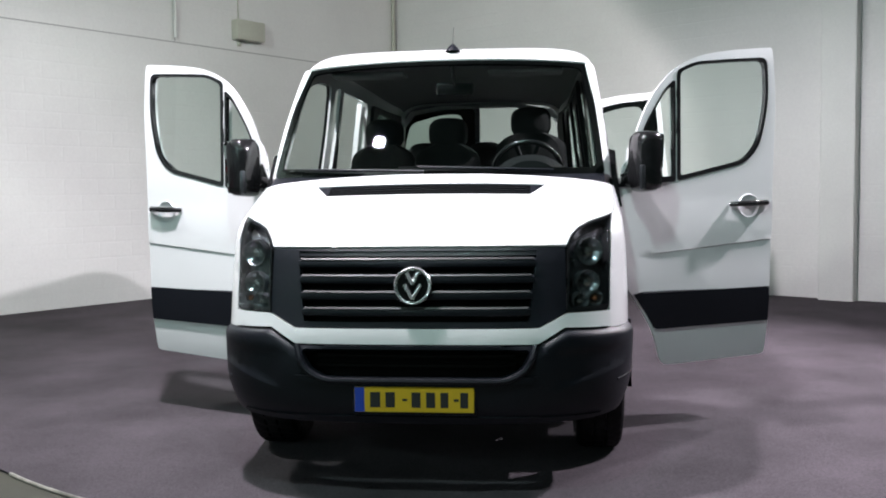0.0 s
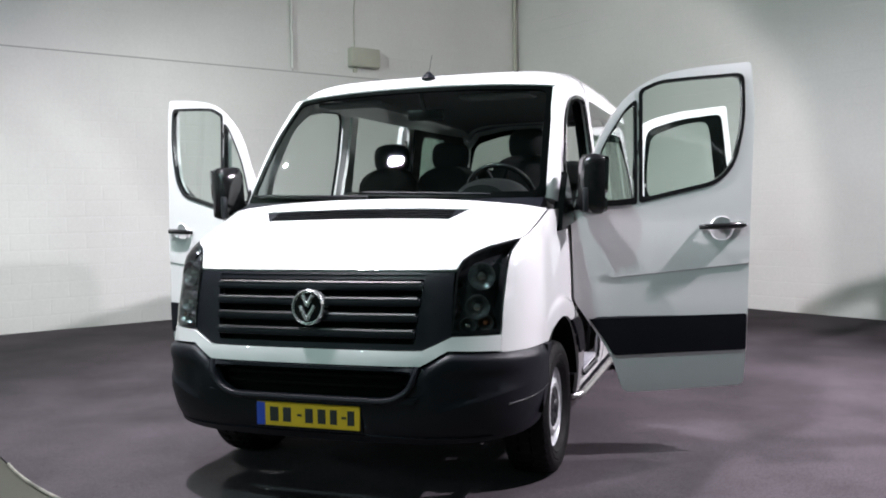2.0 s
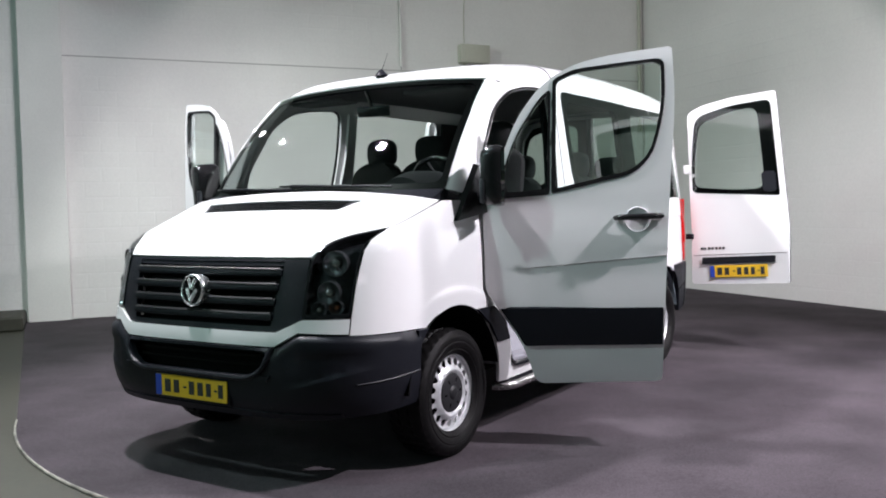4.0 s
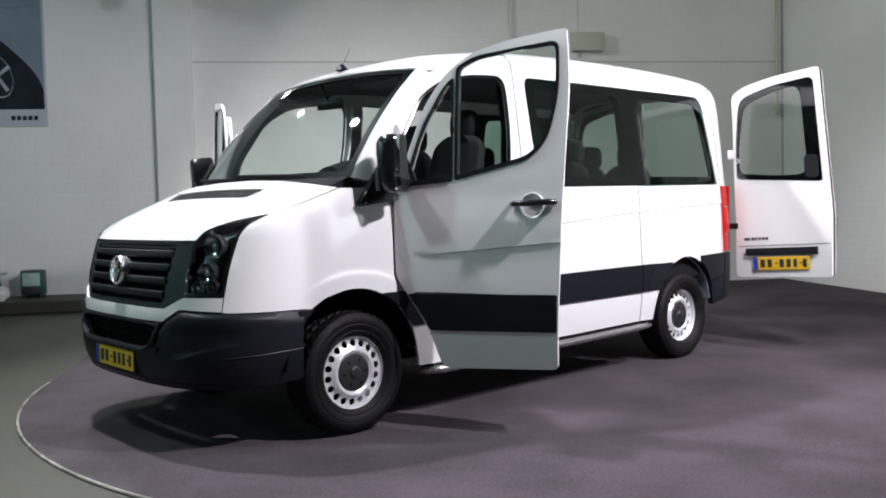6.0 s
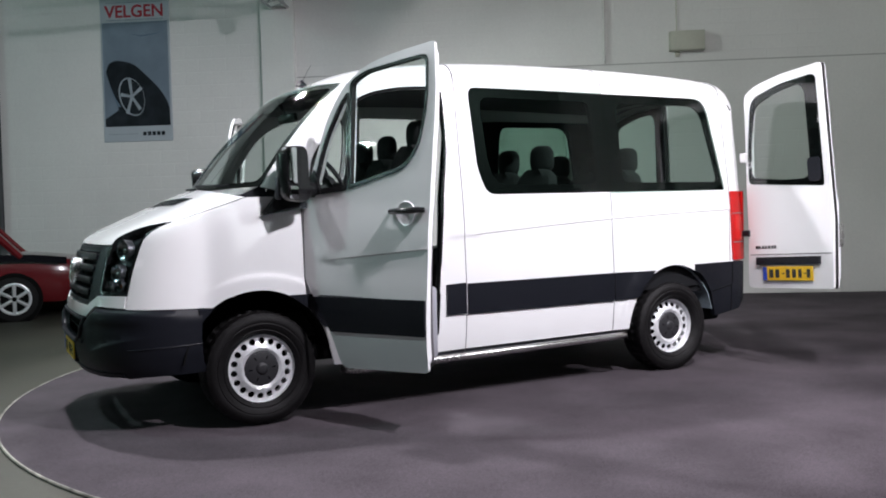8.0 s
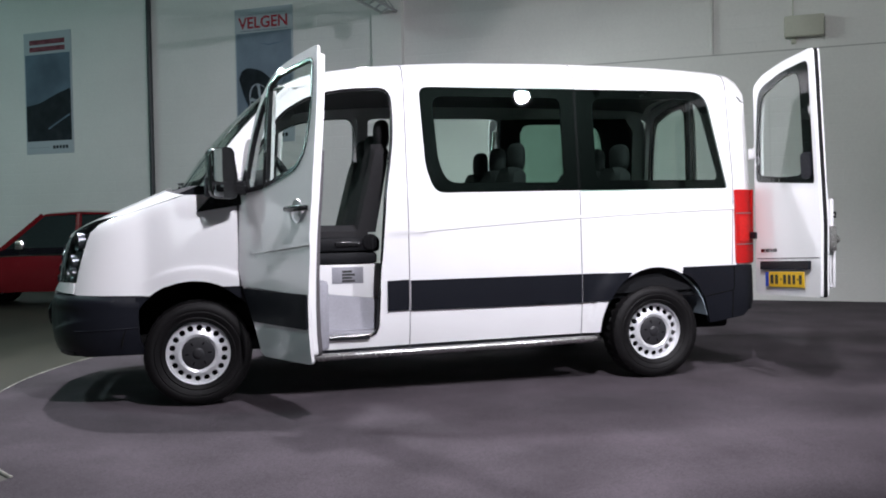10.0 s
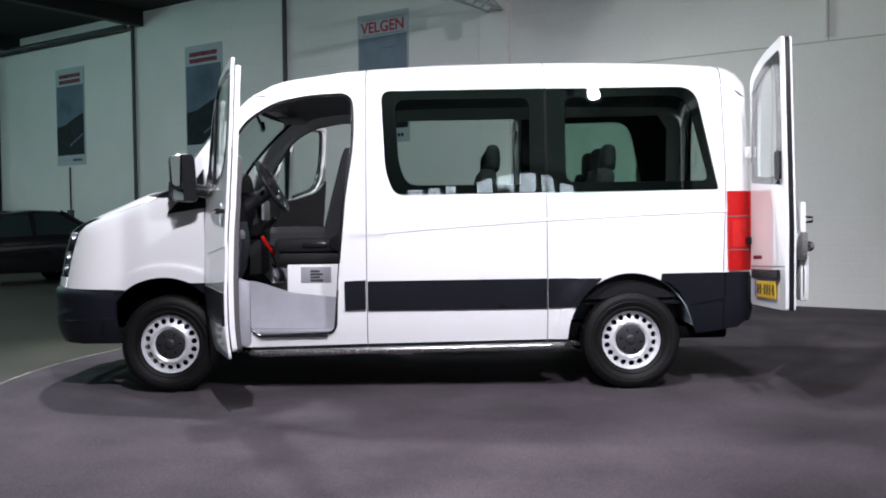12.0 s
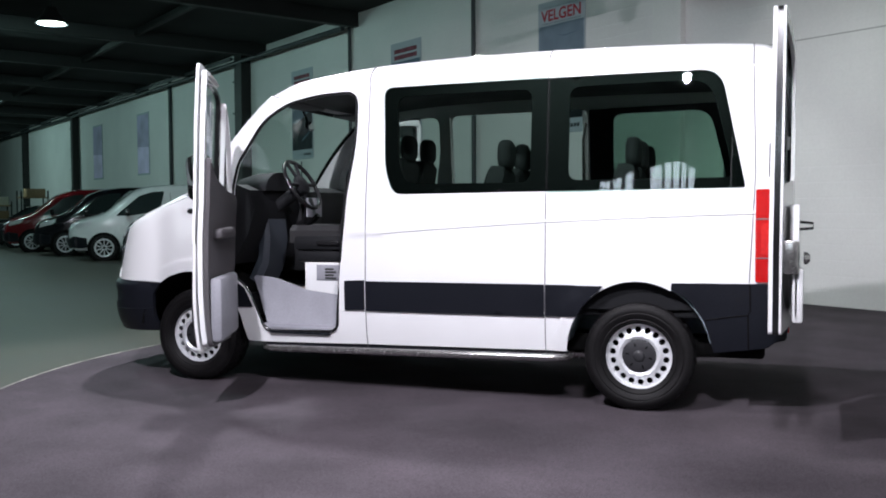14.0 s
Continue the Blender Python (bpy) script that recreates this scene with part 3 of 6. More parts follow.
def bumper_skin(off):
    def f(q, z):
        p = nose(q, z)
        x = abs(p.x)
        ledge = min(max((bumper_top(x) - z) / 0.035, 0), 1)
        ends = min(max((x - 0.59) / 0.05, 0), 1) * min(max((0.93 - x) / 0.05, 0), 1)
        dent = ends * min(max((z - blank_low(x)) / 0.015, 0), 1) * min(max((0.685 - z) / 0.03, 0), 1)
        o = off - 0.027 + 0.015 * min(abs(q) / QMAX, 1) ** 2 + 0.026 * ledge * (2 - ledge) - 0.009 * dent - 0.012 * min(abs(q) / QMAX, 1) ** 4 - 0.03 * max(0.5 - z, 0) / 0.15 * min(abs(q) / QMAX, 1) ** 2
        return nose_at(o)(q, z)
    return f


bump = both([(0.25, 0.365), (0.60, 0.36), (2, 0.37), (2, 0.738), (0.87, 0.753), (0.65, 0.764), (0.54, 0.699)])
intake = [(-0.38, 0.56), (0.38, 0.56), (0.46, 0.60), (0.50, 0.685), (-0.50, 0.685), (-0.46, 0.60)]
lines = []
for s in (1, -1):
    xs_ = np.linspace(0.56, 0.95, 12)
    for d in (-0.004, 0.0, 0.015):
        lines.append(on_nose([(s * x, blank_low(x) + d) for x in xs_]))
    for z in (0.655, 0.67, 0.685):
        lines.append(on_nose([(s * x, z) for x in xs_]))
    for d in (0.012, 0.024, 0.035):
        lines.append(on_nose([(s * x, bumper_top(x) - d) for x in np.linspace(0.57, 0.955, 14)]))
bm = sheet(on_nose(bump), [rounded(on_nose(intake), 0.03)], 0.035, bumper_skin(0.02), 0.03, (0, -1, 0), lines)
bumper = part("front_bumper", bm, M_BLACK, van, "black textured plastic bumper")
part("intake_back", sheet(on_nose([(-0.52, 0.54), (0.52, 0.54), (0.5, 0.73), (-0.5, 0.73)]), [], 0.08, nose_at(-0.06), 0.01, (0, -1, 0)), M_DARK, bumper)
for z in (0.605, 0.645):
    part("intake_slat", loft([[nose_at(o)(q_of(x, z), z + dz) for o, dz in ((-0.05, 0.0), (-0.02, 0.0), (-0.02, 0.012), (-0.05, 0.012))] for x in np.linspace(-0.44, 0.44, 15)]), M_DARK, bumper)
for s in (1, -1):
    bm = tube([bumper_skin(0.02)(QMAX * k, 0.52 + 0.06 * (k - 0.6)) for k in np.linspace(0.7, 1.0, 12)], 0.005, 6)
    part("bumper_groove", bm if s > 0 else mirrored(bm), M_BLACK, bumper)
lip = rounded([(-0.52, 0.70), (-0.485, 0.60), (-0.40, 0.552), (0.40, 0.552), (0.485, 0.60), (0.52, 0.70)], [0, 0.05, 0.05, 0.05, 0.05, 0], 6)
part("intake_lip", tube([bumper_skin(0.026)(q_of(x, z), z) for x, z in dense(lip, 0.05, False)], 0.014, 8), M_BLACK, bumper, "satin lip round the intake")
part("bumper_lip", sheet(on_nose(both([(0.3, 0.535), (0.5, 0.545), (0.52, 0.57), (0.3, 0.565)])), [], 0.05, nose_at(0.03), 0.03, (0, -1, 0)), M_BLACK, bumper)
part("bumper_valance", sheet(on_nose(both([(0.3, 0.368), (0.8, 0.37), (0.8, 0.39), (0.3, 0.40)])), [], 0.05, bumper_skin(0.026), 0.03, (0, -1, 0)), M_BLACK, bumper)


def plate(parent, m, name="number_plate"):
    """A yellow plate with a blue band and plain dark bars."""
    p = part(name, boxed(-0.26, -0.008, -0.055, 0.26, 0, 0.055, 0.003, 1, m=m), M_YELLOW, parent, "yellow number plate with dark bars")
    part("blue_band", boxed(-0.258, -0.0095, -0.053, -0.215, -0.0075, 0.053, m=m), M_BLUE, p, "blue band", True)
    for x0, x1 in ((-0.185, -0.13), (-0.118, -0.066), (-0.005, 0.045), (0.058, 0.108), (0.12, 0.165), (0.205, 0.25)):
        part("bar", boxed(x0 - 0.005, -0.0095, -0.033, x1 - 0.016, -0.0075, 0.033, m=m), M_INK, p, "", True)
    for x0 in (-0.05, 0.172):
        part("dash", boxed(x0, -0.0095, -0.005, x0 + 0.022, -0.0075, 0.005, m=m), M_INK, p, "", True)
    return p


plate(van, pose(0, -0.975, 0.47, 0, 0, 0))
bm_side = [(-0.375, 0.60), (-0.375, 0.738), (-0.285, 0.738), (-0.31, 0.715), (-0.338, 0.685), (-0.36, 0.655)]
part("plate_holder", boxed(-0.27, -0.975, 0.40, 0.27, -0.95, 0.54, 0.01), M_BLACK, van)

# grille
frame_in = both([(0.535, 0.776), (0.655, 0.836), (0.655, 1.117)])
grille = part("grille", sheet(on_nose(frame_in), [on_nose(both([(0.495, 0.80), (0.53, 1.105)]))], 0.04, nose_at(-0.006), 0.03, (0, -1, 0)), M_BLACK, van, "black grille with four cross bars")
part("grille_back", sheet(on_nose(both([(0.53, 0.79), (0.56, 1.12)])), [], 0.06, nose_at(-0.07), 0.01, (0, -1, 0)), M_DARK, grille)
for i, z in enumerate((0.822, 0.892, 0.962, 1.032)):
    secs = []
    for x in np.linspace(-0.50 - 0.025 * i / 3, 0.50 + 0.025 * i / 3, 29):
        q = q_of(x, z)
        secs.append([nose_at(o)(q, z + dz) for o, dz in ((-0.05, 0.0), (0.0, 0.004), (0.006, 0.014), (0.004, 0.03), (-0.008, 0.040), (-0.05, 0.046))])
    part("grille_bar", loft(secs), M_BLACK, grille)
    secs = []
    for x in np.linspace(-0.49 - 0.025 * i / 3, 0.49 + 0.025 * i / 3, 29):
        q = q_of(x, z)
        secs.append([nose_at(o)(q, z + dz) for o, dz in ((0.004, 0.031), (0.008, 0.033), (0.004, 0.041), (-0.004, 0.041))])
    part("bar_edge", loft(secs), M_DARKCHROME, grille, "thin dark chrome edge")
part("grille_top", sheet(on_nose(both([(0.53, 1.085), (0.53, 1.118)])), [], 0.05, nose_at(-0.01), 0.02, (0, -1, 0)), M_BLACK, grille)
eo = Vector((-0.004, nose_y(0.955) - 0.03, 0.958))
em = Matrix.Translation(eo) @ pose(0, 0, 0, 84, 0, 0)
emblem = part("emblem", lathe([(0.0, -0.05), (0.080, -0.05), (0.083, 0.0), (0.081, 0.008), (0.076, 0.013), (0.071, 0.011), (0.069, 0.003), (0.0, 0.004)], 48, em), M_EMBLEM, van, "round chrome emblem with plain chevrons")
part("emblem_field", lathe([(0, 0.0055), (0.0675, 0.005)], 40, em), M_DARK, emblem, "dark field")
bm = bmesh.new()
for top, low in ((0.056, 0.006), (0.006, -0.058)):
    for s in (1, -1):
        wd = 0.026 if top > 0.02 else 0.036
        tube([(s * wd, top, 0.009), (0, low, 0.012)], 0.0095, 8, bm)
part("emblem_shape", bm, M_EMBLEM, emblem).data.transform(em)

# headlamps
for s in (1, -1):
    hl = [(0.655, 0.838), (0.846, 0.838), (0.849, 0.98), (0.856, 1.10), (0.862, 1.205), (0.879, 1.264), (0.833, 1.247), (0.772, 1.227), (0.716, 1.198), (0.682, 1.165), (0.664, 1.118)]
    hq = rounded(on_nose(hl), [0.02, 0.02, 0.02, 0.02, 0.02, 0.006, 0.02, 0.02, 0.02, 0.02, 0.02])
    flip = (lambda bm: bm) if s > 0 else mirrored
    lampc = [(0.775, 1.105, 0.058), (0.765, 0.965, 0.052), (0.728, 0.885, 0.036), (0.803, 0.893, 0.034)]
    lamp = part("headlamp", flip(sheet(hq, [], 0.03, nose_at(-0.055), 0.01, (0.3, -1, 0))), M_BOWL, van, "clear headlamp with dark bowl")
    c = Vector((sum(a for a, _ in hq) / len(hq), sum(b for _, b in hq) / len(hq)))
    inner = [tuple(c + (Vector(p) - c) * 0.93) for p in hq]
    part("lamp_surround", flip(sheet(hq, [inner], 0.03, nose_at(0.001), 0.055, (0.3, -1, 0))), M_TRIM, lamp)
    part("lens", flip(sheet(hq, [], 0.03, nose_at(0.003), 0, (0.3, -1, 0))), M_LENS, lamp, "clear lens")
    for i, (x, z, r) in enumerate(lampc):
        p = nose_at(-0.05)(q_of(x, z), z)
        m = Matrix.Translation(p) @ pose(0, 0, 0, 90, 0, 22)
        part("reflector", flip(lathe([(0, 0.004), (r * 0.4, 0.008), (r * 0.75, 0.022), (r, 0.042), (r * 1.06, 0.042), (r * 1.06, 0)], 28, m)), M_REFLECTOR, lamp)
        part("bulb", flip(lathe([(0, 0.034), (r * 0.3, 0.03), (r * 0.36, 0.012)], 20, m)), M_AMBER if i == 3 else M_TUBE, lamp)

# body sides
PILLAR = [(0.262, 1.45), (0.285, 1.55), (0.33, 1.66), (0.48, 1.88), (0.57, 2.0), (0.66, 2.085)]
TOP = [(0.78, 2.125), (0.95, 2.145), (1.3, 2.15), (3.9, 2.15), (4.0, 2.13), (4.05, 2.08)]


ARCH_R = arch(3.24, 0.36, 0.44, 0.47, 168, 62)
outline = [(0.278, 0.80), (0.278, 1.38)] + PILLAR + TOP + [(4.085, 1.9), (4.10, 1.5), (4.10, 0.825), (3.45, 0.825)] + list(reversed(ARCH_R)) + [(2.80, 0.37), (1.4, 0.348), (0.62, 0.33), (0.455, 0.335)] + arch(-0.02, 0.36, 0.45, 0.47, 10, 47, 6)
DOOR = rounded([(0.335, 0.82), (0.335, 1.45), (0.365, 1.62), (0.57, 1.93), (0.77, 2.045), (1.0, 2.09), (1.30, 2.105), (1.31, 1.78), (1.245, 1.37), (1.175, 0.43), (0.60, 0.41), (0.47, 0.72)],
               [0.05, 0.05, 0.06, 0.1, 0.08, 0.1, 0.09, 0.15, 0.1, 0.06, 0.08, 0.1])
WIN = rounded([(1.505, 2.124), (3.725, 2.136), (3.875, 1.405), (1.60, 1.385), (1.535, 1.55)], [0.07, 0.13, 0.025, 0.07, 0.2], 7)
SLIDE = rounded([(1.42, 0.46), (1.42, 2.10), (2.62, 2.11), (2.62, 0.46)], 0.07)
BACKWIN = rounded([(2.74, 2.11), (3.71, 2.125), (3.86, 1.405), (2.74, 1.395)], [0.06, 0.13, 0.03, 0.06], 6)
crease_lines = [[(y, crease(y) + d) for y in np.linspace(1.26, 4.08, 40)] for d in (0.03, 0.0, -0.0061, -0.04)]
bulge = [[(cy + rr * math.cos(radians(a)), 0.40 + rr / tall * math.sin(radians(a))) for a in range(10, 171, 4)] for cy, r, tall, _ in SWELL for rr in (r + 0.02, r, r - 0.0085, r - 0.017, r - 0.0255, r - 0.034, r - 0.055)]
part("body_side", sheet(outline, [DOOR, WIN], 0.06, side(), 0.02, (1, 0, 0), crease_lines + bulge), M_WHITE, van, "white painted side with windows")
part("body_side", mirrored(sheet(outline, [DOOR, SLIDE, BACKWIN], 0.06, side(), 0.02, (1, 0, 0), crease_lines + bulge)), M_WHITE, van, "white painted side with sliding door opening")

for flip in (False, True):
    bm = sheet(bm_side, [], 0.04, side(0.02, False), 0.03, (1, 0, 0))
    part("bumper_end", mirrored(bm) if flip else bm, M_BLACK, bumper)

# windscreen pillars between the glass and the sides
for s in (1, -1):
    secs = []
    for i in range(15):
        w = i / 14
        zt = 1.40 + 0.685 * w
        a = ws(ws_half(w), w)
        pts = [FRONT[-1]] + PILLAR
        yb = float(np.interp(zt, [p[1] for p in pts], [p[0] for p in pts]))
        b_ = side()(yb, zt)
        mid = (a + b_) / 2 + Vector((0.016, -0.016, 0.005))
        inn = (a + b_) / 2 + Vector((-0.03, 0.05, -0.01))
        secs.append([a + Vector((-0.012, 0.0, 0.004)), a * 0.62 + mid * 0.38 + Vector((0.008, -0.006, 0.004)), mid, b_ * 0.62 + mid * 0.38 + Vector((0.008, -0.004, 0)), b_ + Vector((0.001, 0, 0)), b_ + Vector((-0.03, 0.01, 0)), inn])
    bm = loft(secs)
    part("windscreen_pillar", bm if s > 0 else mirrored(bm), M_WHITE, van)

# roof
roof_z = curve([(0.40, 2.135), (0.5, 2.175), (0.62, 2.212), (0.8, 2.248), (1.0, 2.28), (1.35, 2.322), (2.0, 2.355), (2.7, 2.362), (3.4, 2.352), (3.8, 2.335), (3.95, 2.325), (4.06, 2.29), (4.10, 2.24)])
edge_z = curve([(0.40, 2.085), (0.66, 2.085), (0.78, 2.125), (0.95, 2.145), (1.3, 2.15), (3.9, 2.15), (4.0, 2.13), (4.10, 2.06)])


def roof(t, v, off=0.0):
    """t from -1 to 1 across, v from 0 at the windscreen to 1 at the back."""
    y0 = ws(abs(t) * 0.83, 1.0).y - 0.004
    y = y0 + (4.10 - y0) * v
    yr = 0.42 + (4.10 - 0.42) * v
    ze, w = edge_z(y), half(edge_z(y)) * plan(y)
    lead = max(0.0, 1 - v / 0.02)
    w = w * (1 - lead) + 0.835 * lead if lead else w
    zr = roof_z(yr + (y - yr) * 0.5)
    z = ze + (zr - ze) * max(1 - abs(t) ** 9, 0) ** 0.5 * (1 - 0.08 * t * t)
    b_ = max(0.0, 1 - v / 0.06) ** 1.6
    z = z * (1 - b_) + (ws(t * 0.835, 1.0).z + 0.006) * b_
    return Vector((t * w, y, z + off))


bm = bmesh.new()
ts = [math.sin(math.pi / 2 * k / 16) for k in range(-16, 17)]
vsn = [0, 0.012, 0.025, 0.045, 0.07, 0.1, 0.14, 0.19, 0.25] + [0.25 + 0.05 * k for k in range(1, 13)] + [0.9, 0.94, 0.965, 0.985, 1.0]
grid = [[bm.verts.new(roof(t, v)) for t in ts] for v in vsn]
for a, b_ in zip(grid, grid[1:]):
    for i in range(len(ts) - 1):
        bm.faces.new((a[i], a[i + 1], b_[i + 1], b_[i]))
thicken(bm, 0.02)
bmesh.ops.recalc_face_normals(bm, faces=bm.faces[:])
part("roof", bm, M_WHITE, van)
bm = bmesh.new()
grid = [[bm.verts.new(roof(t * 0.955, 0.03 + 0.95 * v, -0.055)) for t in ts] for v in vsn]
for a, b_ in zip(grid, grid[1:]):
    for i in range(len(ts) - 1):
        bm.faces.new((a[i], b_[i], b_[i + 1], a[i + 1]))
thicken(bm, 0.012)
part("headliner", bm, M_LINING, van, "grey cloth roof lining")
# roof seams and aerial
for ys in (1.40, 2.66, 3.915):
    bm = tube([roof(t, (ys - ws(abs(t) * 0.83, 1.0).y) / (4.1 - ws(abs(t) * 0.83, 1.0).y)) + Vector((0, 0, 0.0005)) for t in [math.sin(a) for a in np.linspace(-1.55, 1.55, 60)]], 0.004, 5)
    part("roof_seam", bm, M_SEAM, van)
aer = part("aerial", lathe([(0.0, 0.045), (0.012, 0.04), (0.035, 0.015), (0.045, 0.0)], 20, pose(0.04, 0.62, roof_z(0.6) - 0.005)), M_BLACK, van, "short black roof aerial")
part("whip", tube([(0.04, 0.62, roof_z(0.6) + 0.02), (0.04, 0.69, roof_z(0.6) + 0.15)], [0.0022, 0.001], 5), M_BLACK, aer)

# windscreen
scr = [(-ws_half(0), 0), (ws_half(0), 0), (ws_half(0.5), 0.5), (ws_half(1), 1), (-ws_half(1), 1), (-ws_half(0.5), 0.5)]
band = [(-ws_half(0) + 0.035, 0.05), (ws_half(0) - 0.035, 0.05), (ws_half(1) - 0.035, 0.95), (-ws_half(1) + 0.035, 0.95)]
screen = part("windscreen", sheet(rounded(scr, 0.03), [], 0.06, lambda x, w: ws(x, w, 0.004), 0, (0, -1, 0.5)), M_SCREEN, van, "large raked windscreen")
part("screen_border", sheet(rounded(scr, 0.03), [rounded(band, 0.06)], 0.05, lambda x, w: ws(x, w, 0.0), 0.012, (0, -1, 0.5)), M_BORDER, screen, "black glass border")
secs = []
for x in np.linspace(-0.885, 0.885, 27):
    g, e = ws(x, 0.0), nose(q_of(x, 1.43), 1.43)
    secs.append([g + Vector((0, 0.04, 0.014)), g + Vector((0, 0, 0.004)), e + Vector((0, 0.02, -0.004)), e + Vector((0, 0.0, -0.05)), g + Vector((0, 0.05, -0.08))])
part("cowl", loft(secs), M_BLACK, screen)
for x0, x1, w1 in ((0.62, -0.08, 0.035), (-0.05, -0.74, 0.03)):
    pts = [ws(x0 + (x1 - x0) * t, 0.005 + (w1 - 0.005) * t, 0.03) for t in np.linspace(0, 1, 12)]
    wip = part("wiper", tube(pts, 0.008, 6), M_BLACK, screen)
    part("blade", tube([ws(x0 + (x1 - x0) * t, 0.012 + 0.03 * t, 0.016) for t in np.linspace(0.25, 1.15, 14)], 0.006, 5), M_TRIM, wip)

M_LAMPCLEAR = material("inner_red_lens", (0.5, 0.018, 0.016), 0.2, grain=0.15, grain_scale=40, spec=0.25)


# side glass, seams, rub strips
def pane_set(holes, parent, flip):
    border = sheet(WIN if not flip else BACKWIN, holes, 0.05, side(-0.012, False), 0.012, (1, 0, 0))
    part("window_border", border if not flip else mirrored(border), M_BORDER, parent, "black glass border")


near1 = rounded([(1.60, 2.06), (2.55, 2.065), (2.55, 1.455), (1.69, 1.455), (1.63, 1.60)], [0.08, 0.07, 0.07, 0.08, 0.2])
near2 = rounded([(2.80, 2.065), (3.665, 2.075), (3.81, 1.47), (2.80, 1.465)], [0.07, 0.13, 0.06, 0.07])
pane_set([near1, near2], van, False)
for lo, hi in ((1.4, 2.655), (2.667, 3.95)):
    pts = [p for p in WIN]
    clip = [(min(max(y, lo), hi), z) for y, z in pts]
    clip = [p for i, p in enumerate(clip) if p != clip[i - 1]]
    part("side_window", sheet(clip, [], 0.06, side(0.002, False), 0, (1, 0, 0)), M_TINT, van, "dark tinted side window")
pane_set([rounded([(2.83, 2.06), (3.60, 2.07), (3.745, 1.48), (2.83, 1.47)], [0.07, 0.13, 0.06, 0.07])], van, True)
part("side_window", mirrored(sheet(BACKWIN, [], 0.06, side(0.002, False), 0, (1, 0, 0))), M_TINT, van, "dark tinted side window")


def seam(points, flip=False, r=0.0035, off=0.0):
    bm = tube([side(off)(y, z) for y, z in dense(points, 0.05, False)], r, 5)
    part("panel_seam", mirrored(bm) if flip else bm, M_SEAM, van)


seam([(1.40, 0.31), (1.40, 2.148)])
seam([(2.66, 0.33), (2.66, 1.385)])
seam([(2.66, 2.12), (2.66, 2.148)])
seam([(3.90, 0.83), (3.93, 1.5), (3.915, 2.145)])
for flip in (False, True):
    seam([(0.273, 0.78), (0.271, 1.38)], flip, 0.004)
for flip in (False, True):
    fx = mirrored if flip else (lambda b_: b_)
    for y0, y1 in ((1.245, 1.393), (1.407, 2.655), (2.665, 2.90)):
        lo = [(y0, 0.585), (y1, 0.59 if y1 < 2.7 else 0.60), (y1, 0.797 if y1 < 2.7 else 0.80), (y0, 0.79)]
        if y1 > 2.7:
            lo = [(2.665, 0.592), (2.868, 0.60), (2.905, 0.665), (2.95, 0.715), (3.0, 0.757), (3.035, 0.797), (2.665, 0.797)]
        if flip and 1.4 < y0 < 2.0:
            continue
        part("rub_strip", fx(sheet(rounded(lo, 0.006), [], 0.05, side(0.013, y1 > 2.7), 0.02, (1, 0, 0))), M_BLACK, van, "black plastic side strip")
    part("rub_strip", fx(sheet([(0.165, 0.79), (0.335, 0.79), (0.45, 0.72), (0.515, 0.585), (0.385, 0.58), (0.30, 0.69)], [], 0.04, side(0.012), 0.018, (1, 0, 0))), M_BLACK, van, "black plastic strip behind the wheel")
    # sill trim and running tube
    part("sill", fx(boxed(0.86, 0.58, 0.30, 0.94, 2.8, 0.36, 0.012)), M_BLACK, van)
    part("side_step_tube", fx(tube([(0.86, 0.55, 0.284), (0.93, 0.585, 0.285), (0.96, 0.65, 0.287), (0.985, 2.66, 0.325), (0.97, 2.76, 0.327), (0.90, 2.81, 0.327)], 0.025, 12)), M_TUBE, van, "bright steel side tube")
    # arch liners
    for cy in (-0.02, 3.24):
        secs = [[(x, cy + 0.455 * math.cos(radians(a)), 0.36 + 0.475 * math.sin(radians(a))) for a in range(12, 173, 8)] for x in (0.55, 0.975 if cy < 1 else 0.95)]
        bm = loft(secs, False, False)
        thicken(bm, 0.008)
        bmesh.ops.recalc_face_normals(bm, faces=bm.faces[:])
        part("arch_liner", fx(bm), M_DARK if cy < 1 else M_LINER, van)
        wall = sheet([(cy + 0.46, 0.36)] + arch(cy, 0.36, 0.46, 0.48, 4, 176, 20) + [(cy - 0.46, 0.36)], [], 0.15, lambda y, z: Vector((0.56, y, z)), 0.01, (1, 0, 0))
        part("arch_wall", fx(wall), M_DARK if cy < 1 else M_LINER, van)
    # rear lamp
    tl = rounded([(3.935, 0.835), (4.098, 0.835), (4.098, 1.395), (3.935, 1.395)], 0.012)
    tail = part("rear_lamp", fx(sheet(tl, [], 0.04, side(0.014, False), 0.04, (1, 0, 0))), M_RED, van, "tall red rear lamp")
    for zz in (1.215, 0.98):
        part("lamp_divider", fx(tube([side(0.014, False)(yy, zz) for yy in np.linspace(3.937, 4.097, 7)], 0.004, 5)), M_SEAM, tail)
    part("lamp_pane", fx(sheet(rounded([(3.965, 1.0), (4.075, 1.0), (4.075, 1.19), (3.965, 1.19)], 0.015), [], 0.05, side(0.019, False), 0.01, (1, 0, 0))), M_LAMPCLEAR, tail, "pale red inner pane")
    part("lamp_return", fx(boxed(0.80, 4.095, 0.835, 0.89, 4.115, 1.395, 0.008)), M_RED, tail)

# rear bumper
def bump_r(u, v):
    return side(0.022, False)(u, v)


